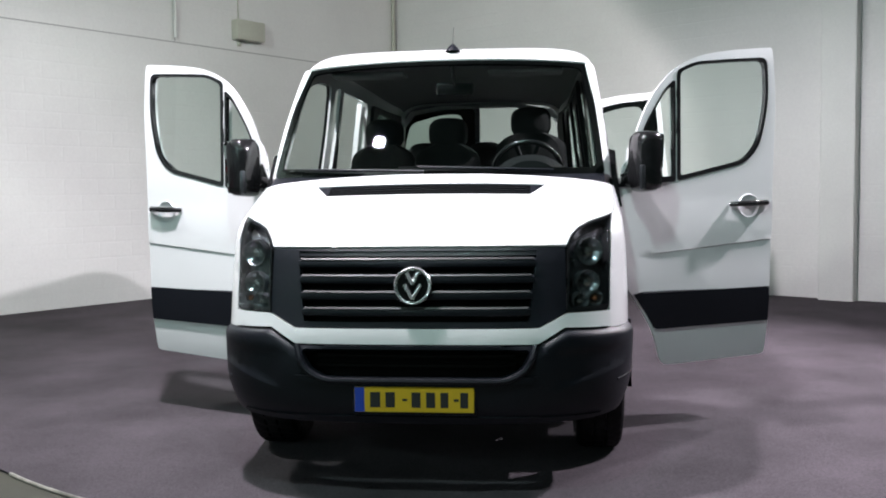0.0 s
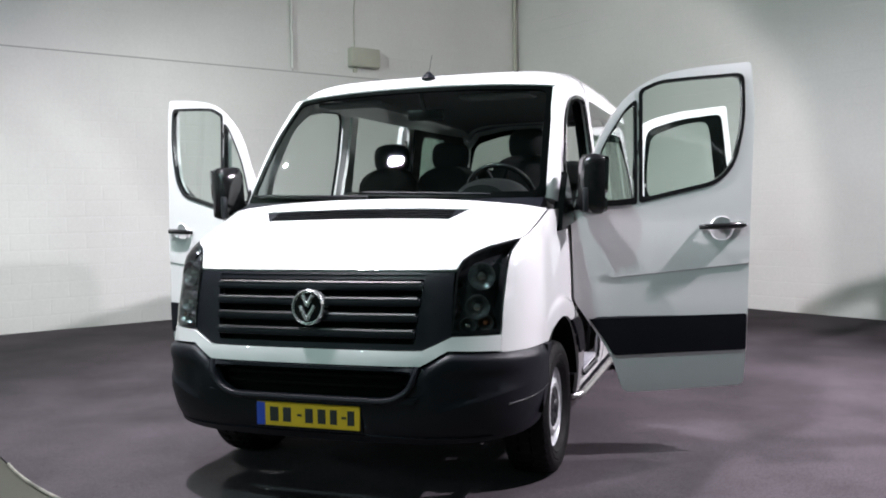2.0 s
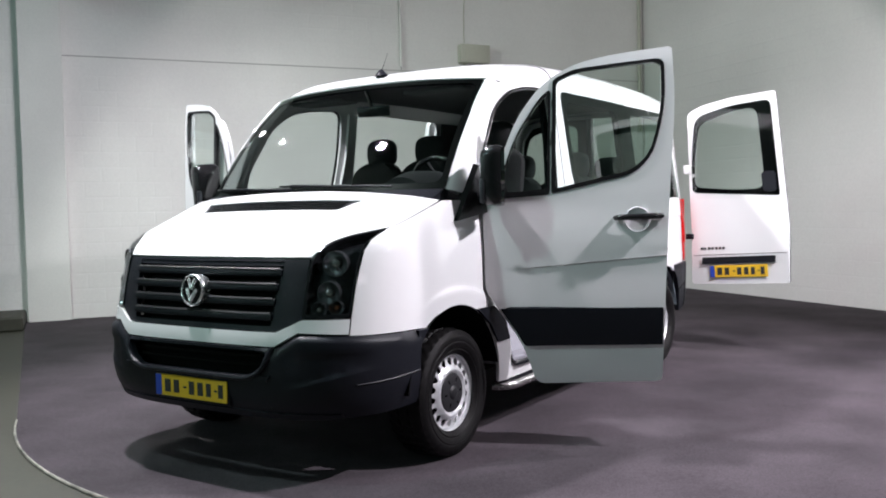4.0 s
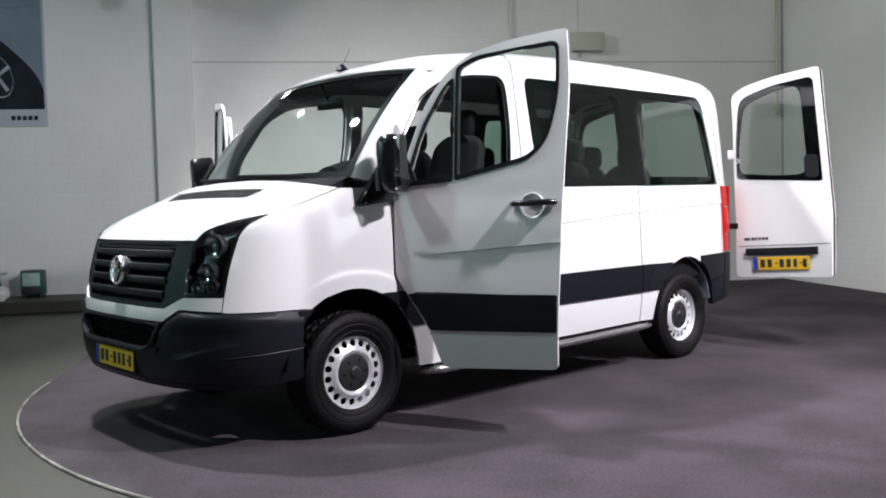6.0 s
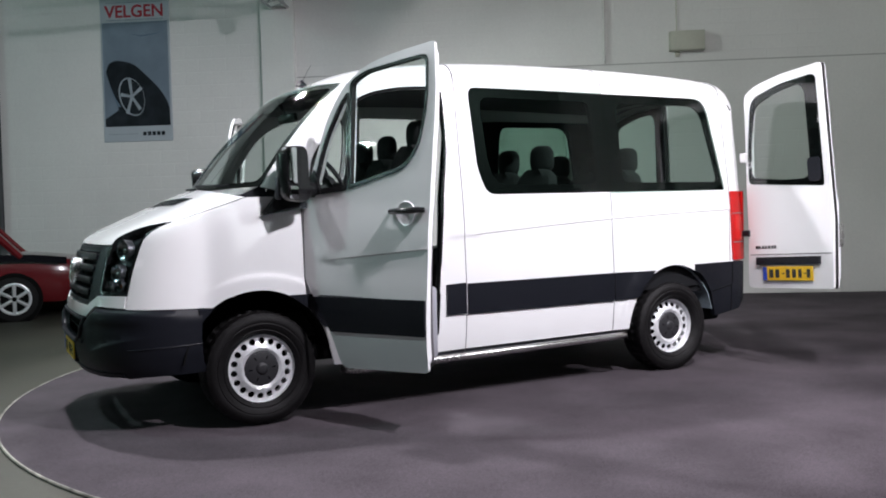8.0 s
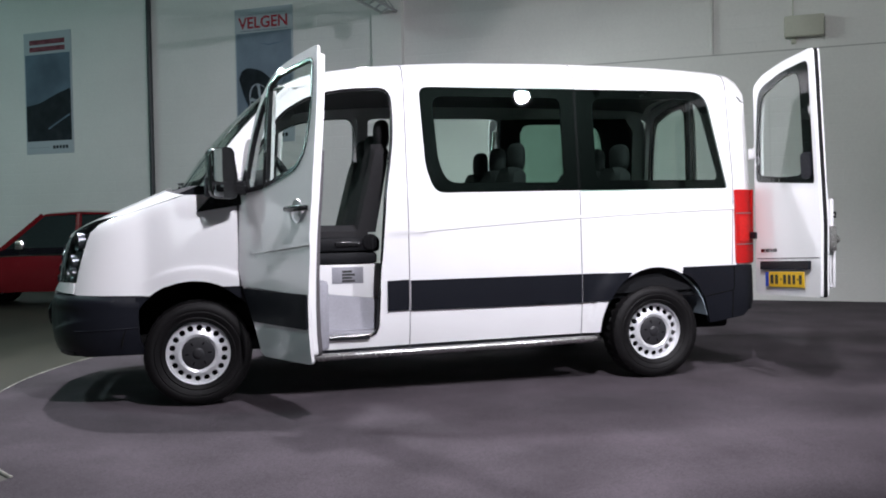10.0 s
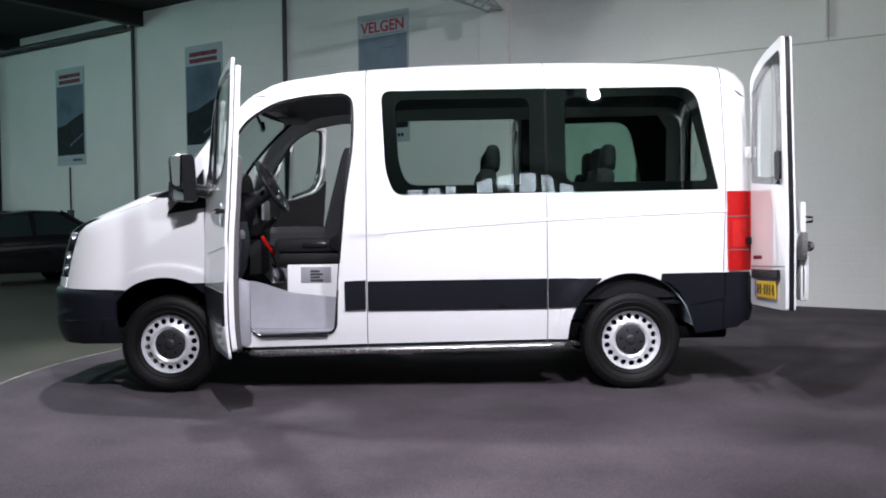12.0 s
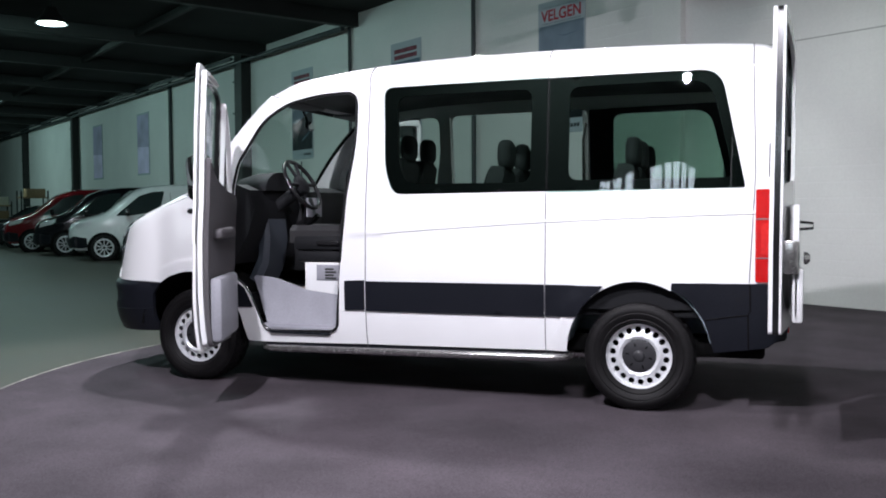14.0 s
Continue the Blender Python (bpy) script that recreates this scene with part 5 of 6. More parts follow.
for flip in (False, True):
    fx = mirrored if flip else (lambda b_: b_)
    inner_out = [(1.34, 0.62), (1.34, 2.10), (3.9, 2.12), (4.04, 2.0), (4.06, 0.66)]
    hl_ = [grow(near1, 1.03), grow(near2, 1.12)] if not flip else [SLIDE, grow(near2, 1.0)]
    if flip:
        inner_out = [(2.64, 0.62), (2.64, 2.10), (3.85, 2.12), (3.93, 2.0), (3.95, 0.66)]
        hl_ = [rounded([(2.83, 2.06), (3.60, 2.07), (3.745, 1.48), (2.83, 1.47)], 0.1)]
    part("inner_side_trim", fx(sheet(inner_out, hl_, 0.08, side(-0.05, False), 0.02, (1, 0, 0))), M_CABIN, van, "charcoal side trim")
    # step well in the front door opening
    step = bmesh.new()
    box(step, 0.62, 0.52, 0.42, 0.955, 1.2, 0.455, 0.012)
    part("door_step", fx(step), M_GREYTRIM, van, "grey moulded step")
    riser = sheet(rounded([(0.40, 0.80), (0.56, 0.44), (1.20, 0.44), (1.22, 0.66), (0.85, 0.70), (0.6, 0.78)], 0.04), [], 0.06, lambda y, z: Vector((0.80 + 0.30 * max(0.75 - z, 0) ** 1.3, y, z)), 0.02, (1, 0, 0))
    part("step_riser", fx(riser), M_GREYTRIM, van, "grey moulded riser")
    part("door_seal", fx(tube([side(0.004, False)(y, z) for y, z in DOOR + DOOR[:1]], 0.011, 6, cap=False)), M_TRIM, van, "black rubber door seal")
    part("scuff_plate", fx(boxed(0.90, 0.64, 0.402, 0.985, 1.12, 0.416, 0.003)), M_BLACK, van)
    part("jamb", fx(sheet([(1.18, 0.45), (1.25, 1.37), (1.32, 1.78), (1.32, 2.08), (1.42, 2.08), (1.42, 0.45)], [], 0.08, side(-0.06, False), 0.02, (1, 0, 0))), M_WHITE if flip else M_CABIN, van)

dash = part("dashboard", loft([[(x, -0.12, 1.05), (x, -0.16 + 0.26 * abs(x) ** 2.5, 1.37), (x, 0.12, 1.455), (x, 0.30, 1.475), (x, 0.42, 1.43), (x, 0.46, 1.30), (x, 0.40, 1.10), (x, 0.26, 0.88), (x, 0.0, 0.85)] for x in np.linspace(-0.86, 0.86, 15)]), M_CABIN, van, "charcoal moulded dashboard")
part("instrument_hood", loft([[(0.5 + math.cos(radians(a)) * 0.21 * k, y, 1.43 + math.sin(radians(a)) * 0.14 * k) for a in range(0, 181, 12)] for y, k in ((0.16, 0.7), (0.30, 0.98), (0.47, 1.02))]), M_CABIN, dash)
part("centre_console", boxed(-0.16, 0.12, 0.78, 0.16, 0.50, 1.44, 0.04), M_CABIN, dash)
part("vent_panel", boxed(-0.13, 0.49, 1.22, 0.13, 0.51, 1.38, 0.01), M_GREYTRIM, dash)
part("dash_tray", boxed(-0.42, 0.06, 1.455, 0.12, 0.30, 1.485, 0.012), M_GREYTRIM, dash)
part("floor_mat", boxed(0.34, 0.50, 0.66, 0.70, 0.80, 0.675, 0.006), M_MAT, van, "pale ribbed foot mat")
for i in range(4):
    part("mat_rib", boxed(0.35, 0.53 + i * 0.07, 0.674, 0.69, 0.55 + i * 0.07, 0.682, 0.002, 1), M_MAT, van)
part("column_shroud", loft([[(0.36, y, z), (0.62, y, z), (0.64, y + 0.05, z - 0.02), (0.62, y + 0.09, z - 0.05), (0.36, y + 0.09, z - 0.05)] for y, z in ((0.34, 1.30), (0.36, 1.12), (0.34, 0.92), (0.26, 0.76))]), M_SHROUD, dash, "blue-grey knee panel")
# steering wheel
sm = Matrix.Translation((0.48, 0.65, 1.475)) @ pose(0, 0, 0, -60, 0, 0)
ringpts = [(0.205 * math.cos(a), 0.205 * math.sin(a), 0) for a in np.linspace(0, 2 * math.pi, 49)]
st = part("steering_wheel", tube(ringpts, 0.016, 10, cap=False), M_TRIM, van, "black steering wheel")
st.data.transform(sm)
bm = lathe([(0, 0.03), (0.05, 0.028), (0.075, 0.012), (0.08, -0.02), (0, -0.03)], 28)
for a in (0, 180, 250, 290):
    tube([(0.05 * math.cos(radians(a)), 0.05 * math.sin(radians(a)), 0), (0.2 * math.cos(radians(a)), 0.2 * math.sin(radians(a)), 0)], 0.014, 8, bm)
part("hub", bm, M_CABIN, st).data.transform(sm)
bm = tube([(0.48, 0.66, 1.46), (0.48, 0.42, 1.30)], 0.05, 10)
part("column", bm, M_CABIN, st)
part("gear_lever", tube([(0.12, 0.48, 1.12), (0.12, 0.60, 1.24)], [0.012, 0.025], 8), M_TRIM, dash)
rv = part("rear_view_mirror", boxed(-0.11, -0.015, -0.034, 0.11, 0.015, 0.034, 0.012, m=pose(0.06, 0.50, 1.965, 8, 0, 14)), M_TRIM, van)
part("mirror_glass", boxed(-0.103, 0.0145, -0.028, 0.103, 0.0175, 0.028, m=pose(0.06, 0.50, 1.965, 8, 0, 14)), M_MIRROR, rv, "mirror glass", True)
part("stem", tube([(0.06, 0.49, 1.98), (0.05, 0.44, 2.09)], 0.012, 6), M_TRIM, rv)
for x in (0.47, -0.47):
    part("sun_visor", boxed(x - 0.22, 0.56, 2.06, x + 0.22, 0.74, 2.085, 0.01, m=None), M_LINING, van)


def seat(parent, x, y, z, width, cloth=M_SEAT):
    """A seat facing -y with its cushion front at y."""
    s = part("seat_cushion", loft([[(x + a * width / 2, y + b_, z + c_) for a, c_ in ((-1, 0.0), (-1.0, 0.09), (-0.8, 0.13), (0, 0.12), (0.8, 0.13), (1.0, 0.09), (1.0, 0.0))] for b_, k in ((0.0, 1), (0.04, 1), (0.44, 1), (0.48, 1))]), cloth, parent, "dark cloth seat")
    secs = []
    for t in list(np.linspace(0, 0.84, 7)) + [0.9, 0.95, 0.985, 1.0]:
        w_ = width / 2 * (1.0 - 0.05 * t ** 3) * math.sqrt(1 - 0.82 * max((t - 0.78) / 0.22, 0) ** 2.6)
        yy, zz = y + 0.43 + 0.16 * t, z + 0.08 + 0.63 * t
        d_ = 0.11 - 0.04 * t - 0.03 * max(t - 0.9, 0) / 0.1
        secs.append([(x - w_, yy + 0.02, zz), (x - w_, yy - 0.03, zz), (x - w_ * 0.75, yy - 0.055, zz), (x, yy - 0.03, zz), (x + w_ * 0.75, yy - 0.055, zz), (x + w_, yy - 0.03, zz), (x + w_, yy + 0.02, zz), (x + w_ * 0.8, yy + d_, zz), (x - w_ * 0.8, yy + d_, zz)])
    part("backrest", loft(secs), cloth, s)
    hy, hz = y + 0.625, z + 0.785
    secs = []
    for t in [math.sin(b_) for b_ in np.linspace(-math.pi / 2, math.pi / 2, 17)]:
        k = max((1 - abs(t) ** 3.2) ** 0.36 if abs(t) < 0.999 else 0, 0.05)
        secs.append([(x + 0.142 * k * math.cos(a) * (1 if abs(math.cos(a)) < 0.75 else 0.95), hy + 0.055 * k * math.sin(a), hz + 0.105 * t) for a in np.linspace(0, 2 * math.pi, 24, endpoint=False)])
    part("headrest", loft(secs), cloth, s)
    for dx in (-0.05, 0.05):
        part("post", tube([(x + dx, hy, hz - 0.18), (x + dx, hy, hz - 0.08)], 0.007, 6), M_TUBE, s)
    return s


driver = seat(van, 0.50, 0.68, 1.04, 0.48)
part("seat_box", boxed(0.30, 0.80, 0.60, 0.74, 1.25, 0.90, 0.012), M_WHITE, van, "white painted seat base")
part("seat_rail", boxed(0.28, 0.74, 0.90, 0.755, 1.22, 0.985, 0.025), M_CABIN, van)
part("side_shield", boxed(0.27, 0.72, 0.985, 0.765, 1.24, 1.09, 0.03), M_CABIN, driver)
lab = part("base_label", boxed(0.735, 0.90, 0.765, 0.7445, 1.12, 0.88, 0.003), M_GREYTRIM, van, "grey label plate with dark marks")
bm = bmesh.new()
for i in range(4):
    box(bm, 0.744, 0.97, 0.775 + i * 0.022, 0.7465, 1.06 - 0.02 * (i % 2), 0.79 + i * 0.022)
part("marks", bm, M_INK, lab, "", True)
part("seat_lever", boxed(0.755, 0.92, 1.025, 0.785, 1.10, 1.06, 0.012), M_TRIM, driver)
part("recliner", lathe([(0, 0.02), (0.05, 0.015), (0.06, 0)], 20, Matrix.Translation((0.765, 1.17, 1.05)) @ pose(0, 0, 0, 0, 90, 0)), M_TRIM, driver)
part("seat_belt", tube([(0.47, 0.66, 0.96), (0.49, 0.62, 1.02), (0.50, 0.57, 1.10)], 0.014, 8), M_RED, driver, "red handle")
for x in (-0.06, -0.50):
    seat(van, x, 0.70, 0.98, 0.45)
part("seat_box", boxed(-0.72, 0.80, 0.58, 0.16, 1.2, 0.98, 0.02), M_CABIN, van)
for y0, xs in ((1.68, (0.60, 0.14, -0.34)), (2.54, (0.54, 0.10, -0.36))):
    for x in xs:
        seat(van, x, y0, 0.87, 0.44)
        part("seat_leg", boxed(x - 0.17, y0 + 0.1, 0.66, x + 0.17, y0 + 0.4, 0.87, 0.03), M_CABIN, van)

# ---- stage truss and lamp ----
truss = thing("lighting_truss", "aluminium lighting truss fixed high on the wall pillar", "truss", HALL @ pose(0, -9.0, 4.5))
chords = ((-0.13, 0.0), (0.13, 0.0), (0.0, 0.24))
for dy, dz in chords:
    part("chord", tube([(0.12, dy, dz), (4.6, dy, dz)], 0.022, 8), M_TRUSS, truss)
for i in range(18):
    x = 0.14 + i * 0.25
    a, b_, c = [(x, *chords[0]), (x, *chords[1]), (x, *chords[2])]
    a2, b2, c2 = [(x + 0.24, *k) for k in chords]
    for p0, p1 in ((a, b2), (b_, c2), (c, a2)):
        part("brace", tube([p0, p1], 0.009, 5), M_TRUSS, truss)
lampm = look((-5.2, 2.0, 4.36), (-1.5, 2.2, 2.3))
can = thing("stage_lamp", "black stage lamp with a bright white lens hung from the truss", "lamp", lampm)
part("housing", lathe([(0.0, 0.28), (0.07, 0.26), (0.1, 0.2), (0.105, 0.0), (0.11, -0.02), (0.098, -0.02), (0.095, 0.0), (0.09, 0.05), (0, 0.06)], 28), M_PIPE, can)
part("lens", lathe([(0, 0.0), (0.06, 0.003), (0.094, 0.01)], 28), glow("stage_lens_glow", (1, 0.98, 1), 60), can, "glowing lens")
part("yoke", tube([(0.115, 0, 0.1), (0.118, 0.18, 0.1), (0, 0.24, 0.1), (-0.118, 0.18, 0.1), (-0.115, 0, 0.1)], 0.01, 6), M_PIPE, can)

# ---- posters ----
M_POSTER = material("white_poster_print", (0.42, 0.46, 0.5), 0.6, grain=0.03, stain=0.04, spec=0.1)
M_SKY = material("poster_blue_grey", (0.13, 0.18, 0.24), 0.6, grain=0.1, grain_scale=3, stain=0.35, stain_scale=1.1, spec=0.1)
M_PRINT = material("poster_dark_print", (0.02, 0.024, 0.03), 0.6, grain=0.3, grain_scale=6, stain=0.3, spec=0.1)
M_SILVER = material("poster_silver_print", (0.32, 0.36, 0.4), 0.6, grain=0.2, grain_scale=8, spec=0.1)
M_PALEBODY = material("poster_pale_body_print", (0.2, 0.25, 0.31), 0.6, grain=0.12, grain_scale=2.5, stain=0.3, stain_scale=0.9, spec=0.1)
M_FADED = material("poster_faded_red_print", (0.22, 0.07, 0.09), 0.6, grain=0.5, grain_scale=14, stain=0.2, spec=0.1)
M_LILAC = material("poster_lilac_print", (0.46, 0.42, 0.6), 0.6, grain=0.12, grain_scale=2, stain=0.25, stain_scale=1.2, spec=0.1)
M_LAVENDER = material("poster_lavender_print", (0.75, 0.66, 0.9), 0.6, grain=0.1, grain_scale=2, stain=0.2, stain_scale=1.2, spec=0.1)
M_REDINK = material("poster_red_print", (0.34, 0.04, 0.055), 0.6, grain=0.05, spec=0.1)


def flat(points, x=0.0):
    bm = bmesh.new()
    bm.faces.new([bm.verts.new((x, a, b_)) for a, b_ in points])
    bm.normal_update()
    if bm.faces[:][0].normal.x < 0:
        bmesh.ops.reverse_faces(bm, faces=bm.faces[:])
    return bm


def ellipse(cy, cz, ry, rz, tilt=0, n=40, clip=None):
    out = []
    for i in range(n):
        a = 2 * math.pi * i / n
        u, v = ry * math.cos(a), rz * math.sin(a)
        t = radians(tilt)
        y, z = cy + u * math.cos(t) - v * math.sin(t), cz + u * math.sin(t) + v * math.cos(t)
        if clip:
            y, z = min(max(y, clip[0]), clip[1]), min(max(z, clip[2]), clip[3])
        out.append((y, z))
    return [p for i, p in enumerate(out) if p != out[i - 1]]


def pale_poster(y):
    """A wide pale banner without a heading; y is its middle."""
    p = thing("poster", "tall pale lavender banner on the far hall wall", "poster", HALL @ pose(0.0, y, 2.55), "pale posters along the wall")
    part("panel", boxed(0.004, -0.66, 0, 0.02, 0.66, 2.27, 0.003, 1), M_POSTER, p)
    part("photograph", flat([(-0.63, 0.06), (0.63, 0.06), (0.63, 2.2), (-0.63, 2.2)], 0.0225), M_LILAC, p, "pale lilac photograph")
    part("pale_lower_half", flat([(-0.63, 0.06), (0.63, 0.06), (0.63, 1.0), (-0.63, 1.05)], 0.0245), M_LAVENDER, p, "pale lavender lower half of the banner")


def poster(y, words):
    """A tall banner flat on the wall; y is its middle, its foot at 2.55 m."""
    lab = "tall white banner with a red heading over a wheel photograph" if words else "tall white banner with red heading bars over a dark photograph"
    p = thing("poster", lab, "poster", HALL @ pose(0.0, y, 2.55), "" if words else "posters along the wall")
    w, h = 0.56, 2.27
    part("panel", boxed(0.004, -w, 0, 0.02, w, h, 0.003, 1), M_POSTER, p)
    part("photograph", flat([(-w + 0.03, 0.24), (w - 0.03, 0.24), (w - 0.03, 1.86), (-w + 0.03, 1.86)], 0.0225), M_SKY, p, "blue-grey photograph")
    clip = (-w + 0.03, w - 0.03, 0.24, 1.86)
    part("road", flat([(-w + 0.03, 0.24), (w - 0.03, 0.24), (w - 0.03, 0.44), (-w + 0.03, 0.58)], 0.0245), M_PRINT, p, "dark road in the photograph")
    if words:
        body = [(-0.53, 0.36), (-0.53, 1.86), (0.53, 1.86), (0.53, 0.5), (0.2, 0.9), (-0.2, 1.1), (-0.45, 0.9), (-0.3, 0.5)]
        part("car_body", flat(body, 0.0255), M_PALEBODY, p, "pale car body in the photograph")
        part("body_crease", flat([(-0.1, 1.68), (0.1, 1.63), (0.35, 1.66), (0.5, 1.74), (0.35, 1.675), (0.1, 1.65)], 0.0262), M_SKY, p)
        arch_ = curve([(-0.49, 1.11), (-0.44, 1.22), (-0.32, 1.27), (-0.08, 1.22), (0.19, 1.0), (0.46, 0.68), (0.53, 0.5)])
        low_ = curve([(-0.49, 1.08), (-0.45, 0.95), (-0.37, 0.73), (-0.26, 0.54), (-0.15, 0.35), (-0.08, 0.24)])
        ys_ = list(np.linspace(-0.49, 0.53, 24))
        part("tyre", flat([(y, arch_(y)) for y in ys_] + [(0.53, 0.24)] + [(y, low_(y)) for y in np.linspace(-0.08, -0.49, 14)], 0.0268), M_PRINT, p, "dark tyre and arch in the photograph")
        part("rim", flat(ellipse(-0.085, 0.70, 0.20, 0.31, 18, 40, clip), 0.0275), M_SILVER, p, "silver wheel in the photograph")
        part("rim_dark", flat(ellipse(-0.075, 0.70, 0.185, 0.29, 18, 40, clip), 0.0285), M_PRINT, p)
        for k in range(5):
            a = radians(72 * k + 100)
            c, s_ = 0.185 * math.cos(a), 0.29 * math.sin(a)
            l = math.hypot(c, s_)
            nx, nz = -s_ / l, c / l
            part("spoke", flat([(-0.08 + c + 0.028 * nx, 0.70 + s_ + 0.028 * nz), (-0.08 + c - 0.028 * nx, 0.70 + s_ - 0.028 * nz), (-0.08 - 0.018 * nx, 0.70 - 0.018 * nz), (-0.08 + 0.018 * nx, 0.70 + 0.018 * nz)], 0.0295 + 0.0004 * k), M_SILVER, p)
        text = bpy.data.curves.new("heading", "FONT")
        text.body, text.size, text.align_x, text.align_y, text.extrude, text.offset = "VELGEN", 0.265, "CENTER", "CENTER", 0.001, 0.006
        text.materials.append(M_REDINK)
        t = new("heading", text)
        t.parent = p
        t.matrix_local = Matrix.Translation((0.023, 0, 2.02)) @ Matrix(((0, 0, 1, 0), (1, 0, 0, 0), (0, 1, 0, 0), (0, 0, 0, 1)))
        tagged(t, "red heading letters")
        part("line", flat([(-w + 0.1, 1.885), (w - 0.1, 1.885), (w - 0.1, 1.91), (-w + 0.1, 1.91)], 0.0225), M_SILVER, p)
        part("line", flat([(-w + 0.1, 2.16), (w - 0.1, 2.16), (w - 0.1, 2.175), (-w + 0.1, 2.175)], 0.0225), M_SILVER, p)
    else:
        for z0, z1, k in ((2.04, 2.13, 0.42), (1.91, 2.0, 0.42)):
            part("heading_bar", flat([(-k, z0), (k, z0), (k, z1), (-k, z1)], 0.0225), M_FADED, p, "faded red bar")
        part("shade", flat([(-w + 0.03, 0.5), (w - 0.03, 0.4), (w - 0.03, 1.2), (0.25, 1.12), (-0.2, 0.95), (-w + 0.03, 0.9)], 0.0265), M_PRINT, p, "dark shape in the photograph")
        part("streak", flat([(0.0, 0.45), (0.5, 0.7), (0.5, 0.73), (-0.02, 0.475)], 0.0285), M_SKY, p)
    for k in range(5):
        part("logo_bar", flat([(0.08 + k * 0.075, 0.09), (0.135 + k * 0.075, 0.09), (0.135 + k * 0.075, 0.15), (0.08 + k * 0.075, 0.15)], 0.0225), M_PRINT, p)
    part("foot_line", flat([(-w + 0.08, 0.115), (0.0, 0.115), (0.0, 0.125), (-w + 0.08, 0.125)], 0.0225), M_SILVER, p)


poster(-11.35, True)
for y in (-16.0, -20.65):
    poster(y, False)
for y in (-27.2, -33.0, -38.8):
    pale_poster(y)
stem = thing("wall_conduit", "thin dark conduit with a switch box on the wall", "conduit", HALL @ pose(0, -20.7, 0))
part("pipe", tube([(0.03, 0, 0), (0.03, 0, 2.5)], 0.02, 8), M_PIPE, stem)
part("switch_box", boxed(0.0, -0.09, 1.25, 0.08, 0.09, 1.5, 0.01), M_PIPE, stem)

# ---- parked cars ----
M_REDPAINT = material("dark_red_car_paint", (0.14, 0.008, 0.012), 0.2, grain=0.04, coat=0.6, stain=0.05)
M_BLACKPAINT = material("black_car_paint", (0.008, 0.008, 0.011), 0.15, grain=0.04, coat=0.6, stain=0.05)
M_VANPAINT = material("white_van_paint", (0.72, 0.74, 0.74), 0.25, grain=0.02, coat=0.5, stain=0.04)
M_CARGLASS = material("dark_car_glass", (0.02, 0.03, 0.03), 0.06, grain=0.1, coat=0.4)


def car(name, label, m, width, paint, deck, cabin, axles, wheel=0.31, band=None, roof_paint=None, bumper=M_BLACK, side_glass=1.0):
    """A parked car that faces -y. deck: (y, z) line of bonnet, waist and boot; cabin: (y, z) of screen foot, roof front, roof back and
    back-window foot."""
    c = thing(name, label, "car" if "van" not in name else "van", m)
    h = width / 2
    zf = curve(deck)
    y0, y1 = deck[0][0], deck[-1][0]
    secs = []
    for y in np.linspace(y0, y1, 27):
        t = (y - y0) / (y1 - y0)
        k = 1 - 0.16 * max(0, 1 - t / 0.12) ** 2 - 0.10 * max(0, (t - 0.9) / 0.1) ** 2
        w = h * k
        zb = zf(y)
        low = 0.24 + 0.10 * (max(0, 1 - t / 0.08) + max(0, (t - 0.93) / 0.07))
        r = [(w * 0.90, low), (w * 0.985, low + 0.12), (w, (low + zb) / 2 + 0.05), (w * 0.985, zb - 0.10), (w * 0.93, zb - 0.02), (w * 0.6, zb + 0.015)]
        secs.append([(x, y, z) for x, z in r] + [(0, y, zb + 0.025)] + [(-x, y, z) for x, z in reversed(r)])
    part("body", loft(secs), paint, c)
    (a, za), (b_, zb), (d, zd), (e, ze) = cabin
    wb, wr = h * 0.93, h * 0.76

    bm = bmesh.new()
    v = [bm.verts.new(p) for p in ((-wb, a, za - 0.05), (wb, a, za - 0.05), (wr, b_, zb), (-wr, b_, zb), (wr, d, zd), (-wr, d, zd), (wb, e, ze - 0.05), (-wb, e, ze - 0.05))]
    for f in ((0, 1, 2, 3), (3, 2, 4, 5), (5, 4, 6, 7), (1, 6, 4, 2), (0, 3, 5, 7), (0, 7, 6, 1)):
        bm.faces.new([v[i] for i in f])
    bmesh.ops.recalc_face_normals(bm, faces=bm.faces[:])
    bmesh.ops.bevel(bm, geom=bm.edges[:], offset=0.03, segments=2, profile=0.5, affect="EDGES")
    part("window_glass", bm, M_CARGLASS, c, "dark window glass")
    rp = roof_paint or paint
    n = 9
    secs = []
    for y, zz in ((b_ - 0.06, zb - 0.03), (b_ + 0.05, zb + 0.012), ((b_ + d) / 2, max(zb, zd) + 0.03), (d - 0.05, zd + 0.012), (d + 0.06, zd - 0.03)):
        secs.append([((wr + 0.015) * t, y, zz + 0.03 * (1 - t * t)) for t in np.linspace(-1, 1, n)] + [((wr + 0.015) * t, y, zz - 0.03) for t in np.linspace(1, -1, n)])
    part("roof", loft(secs), rp, c)
    for s in (1, -1):
        mid = a + (e - a) * 0.52
        for p0, p1, wd in (((a, za), (b_, zb), 0.035), ((mid, (za + ze) / 2), (b_ + (d - b_) * 0.5, (zb + zd) / 2), 0.045), ((e, ze), (d, zd), 0.05 * side_glass if side_glass <= 1 else 0.05)):
            part("pillar", tube([(s * (wb + 0.004), p0[0], p0[1] - 0.06), (s * (wr + 0.01), p1[0], p1[1])], wd, 6), rp, c)
        if side_glass < 1:
            ym = a + (e - a) * (0.15 + 0.5 * side_glass)
            zt = zd + 0.0
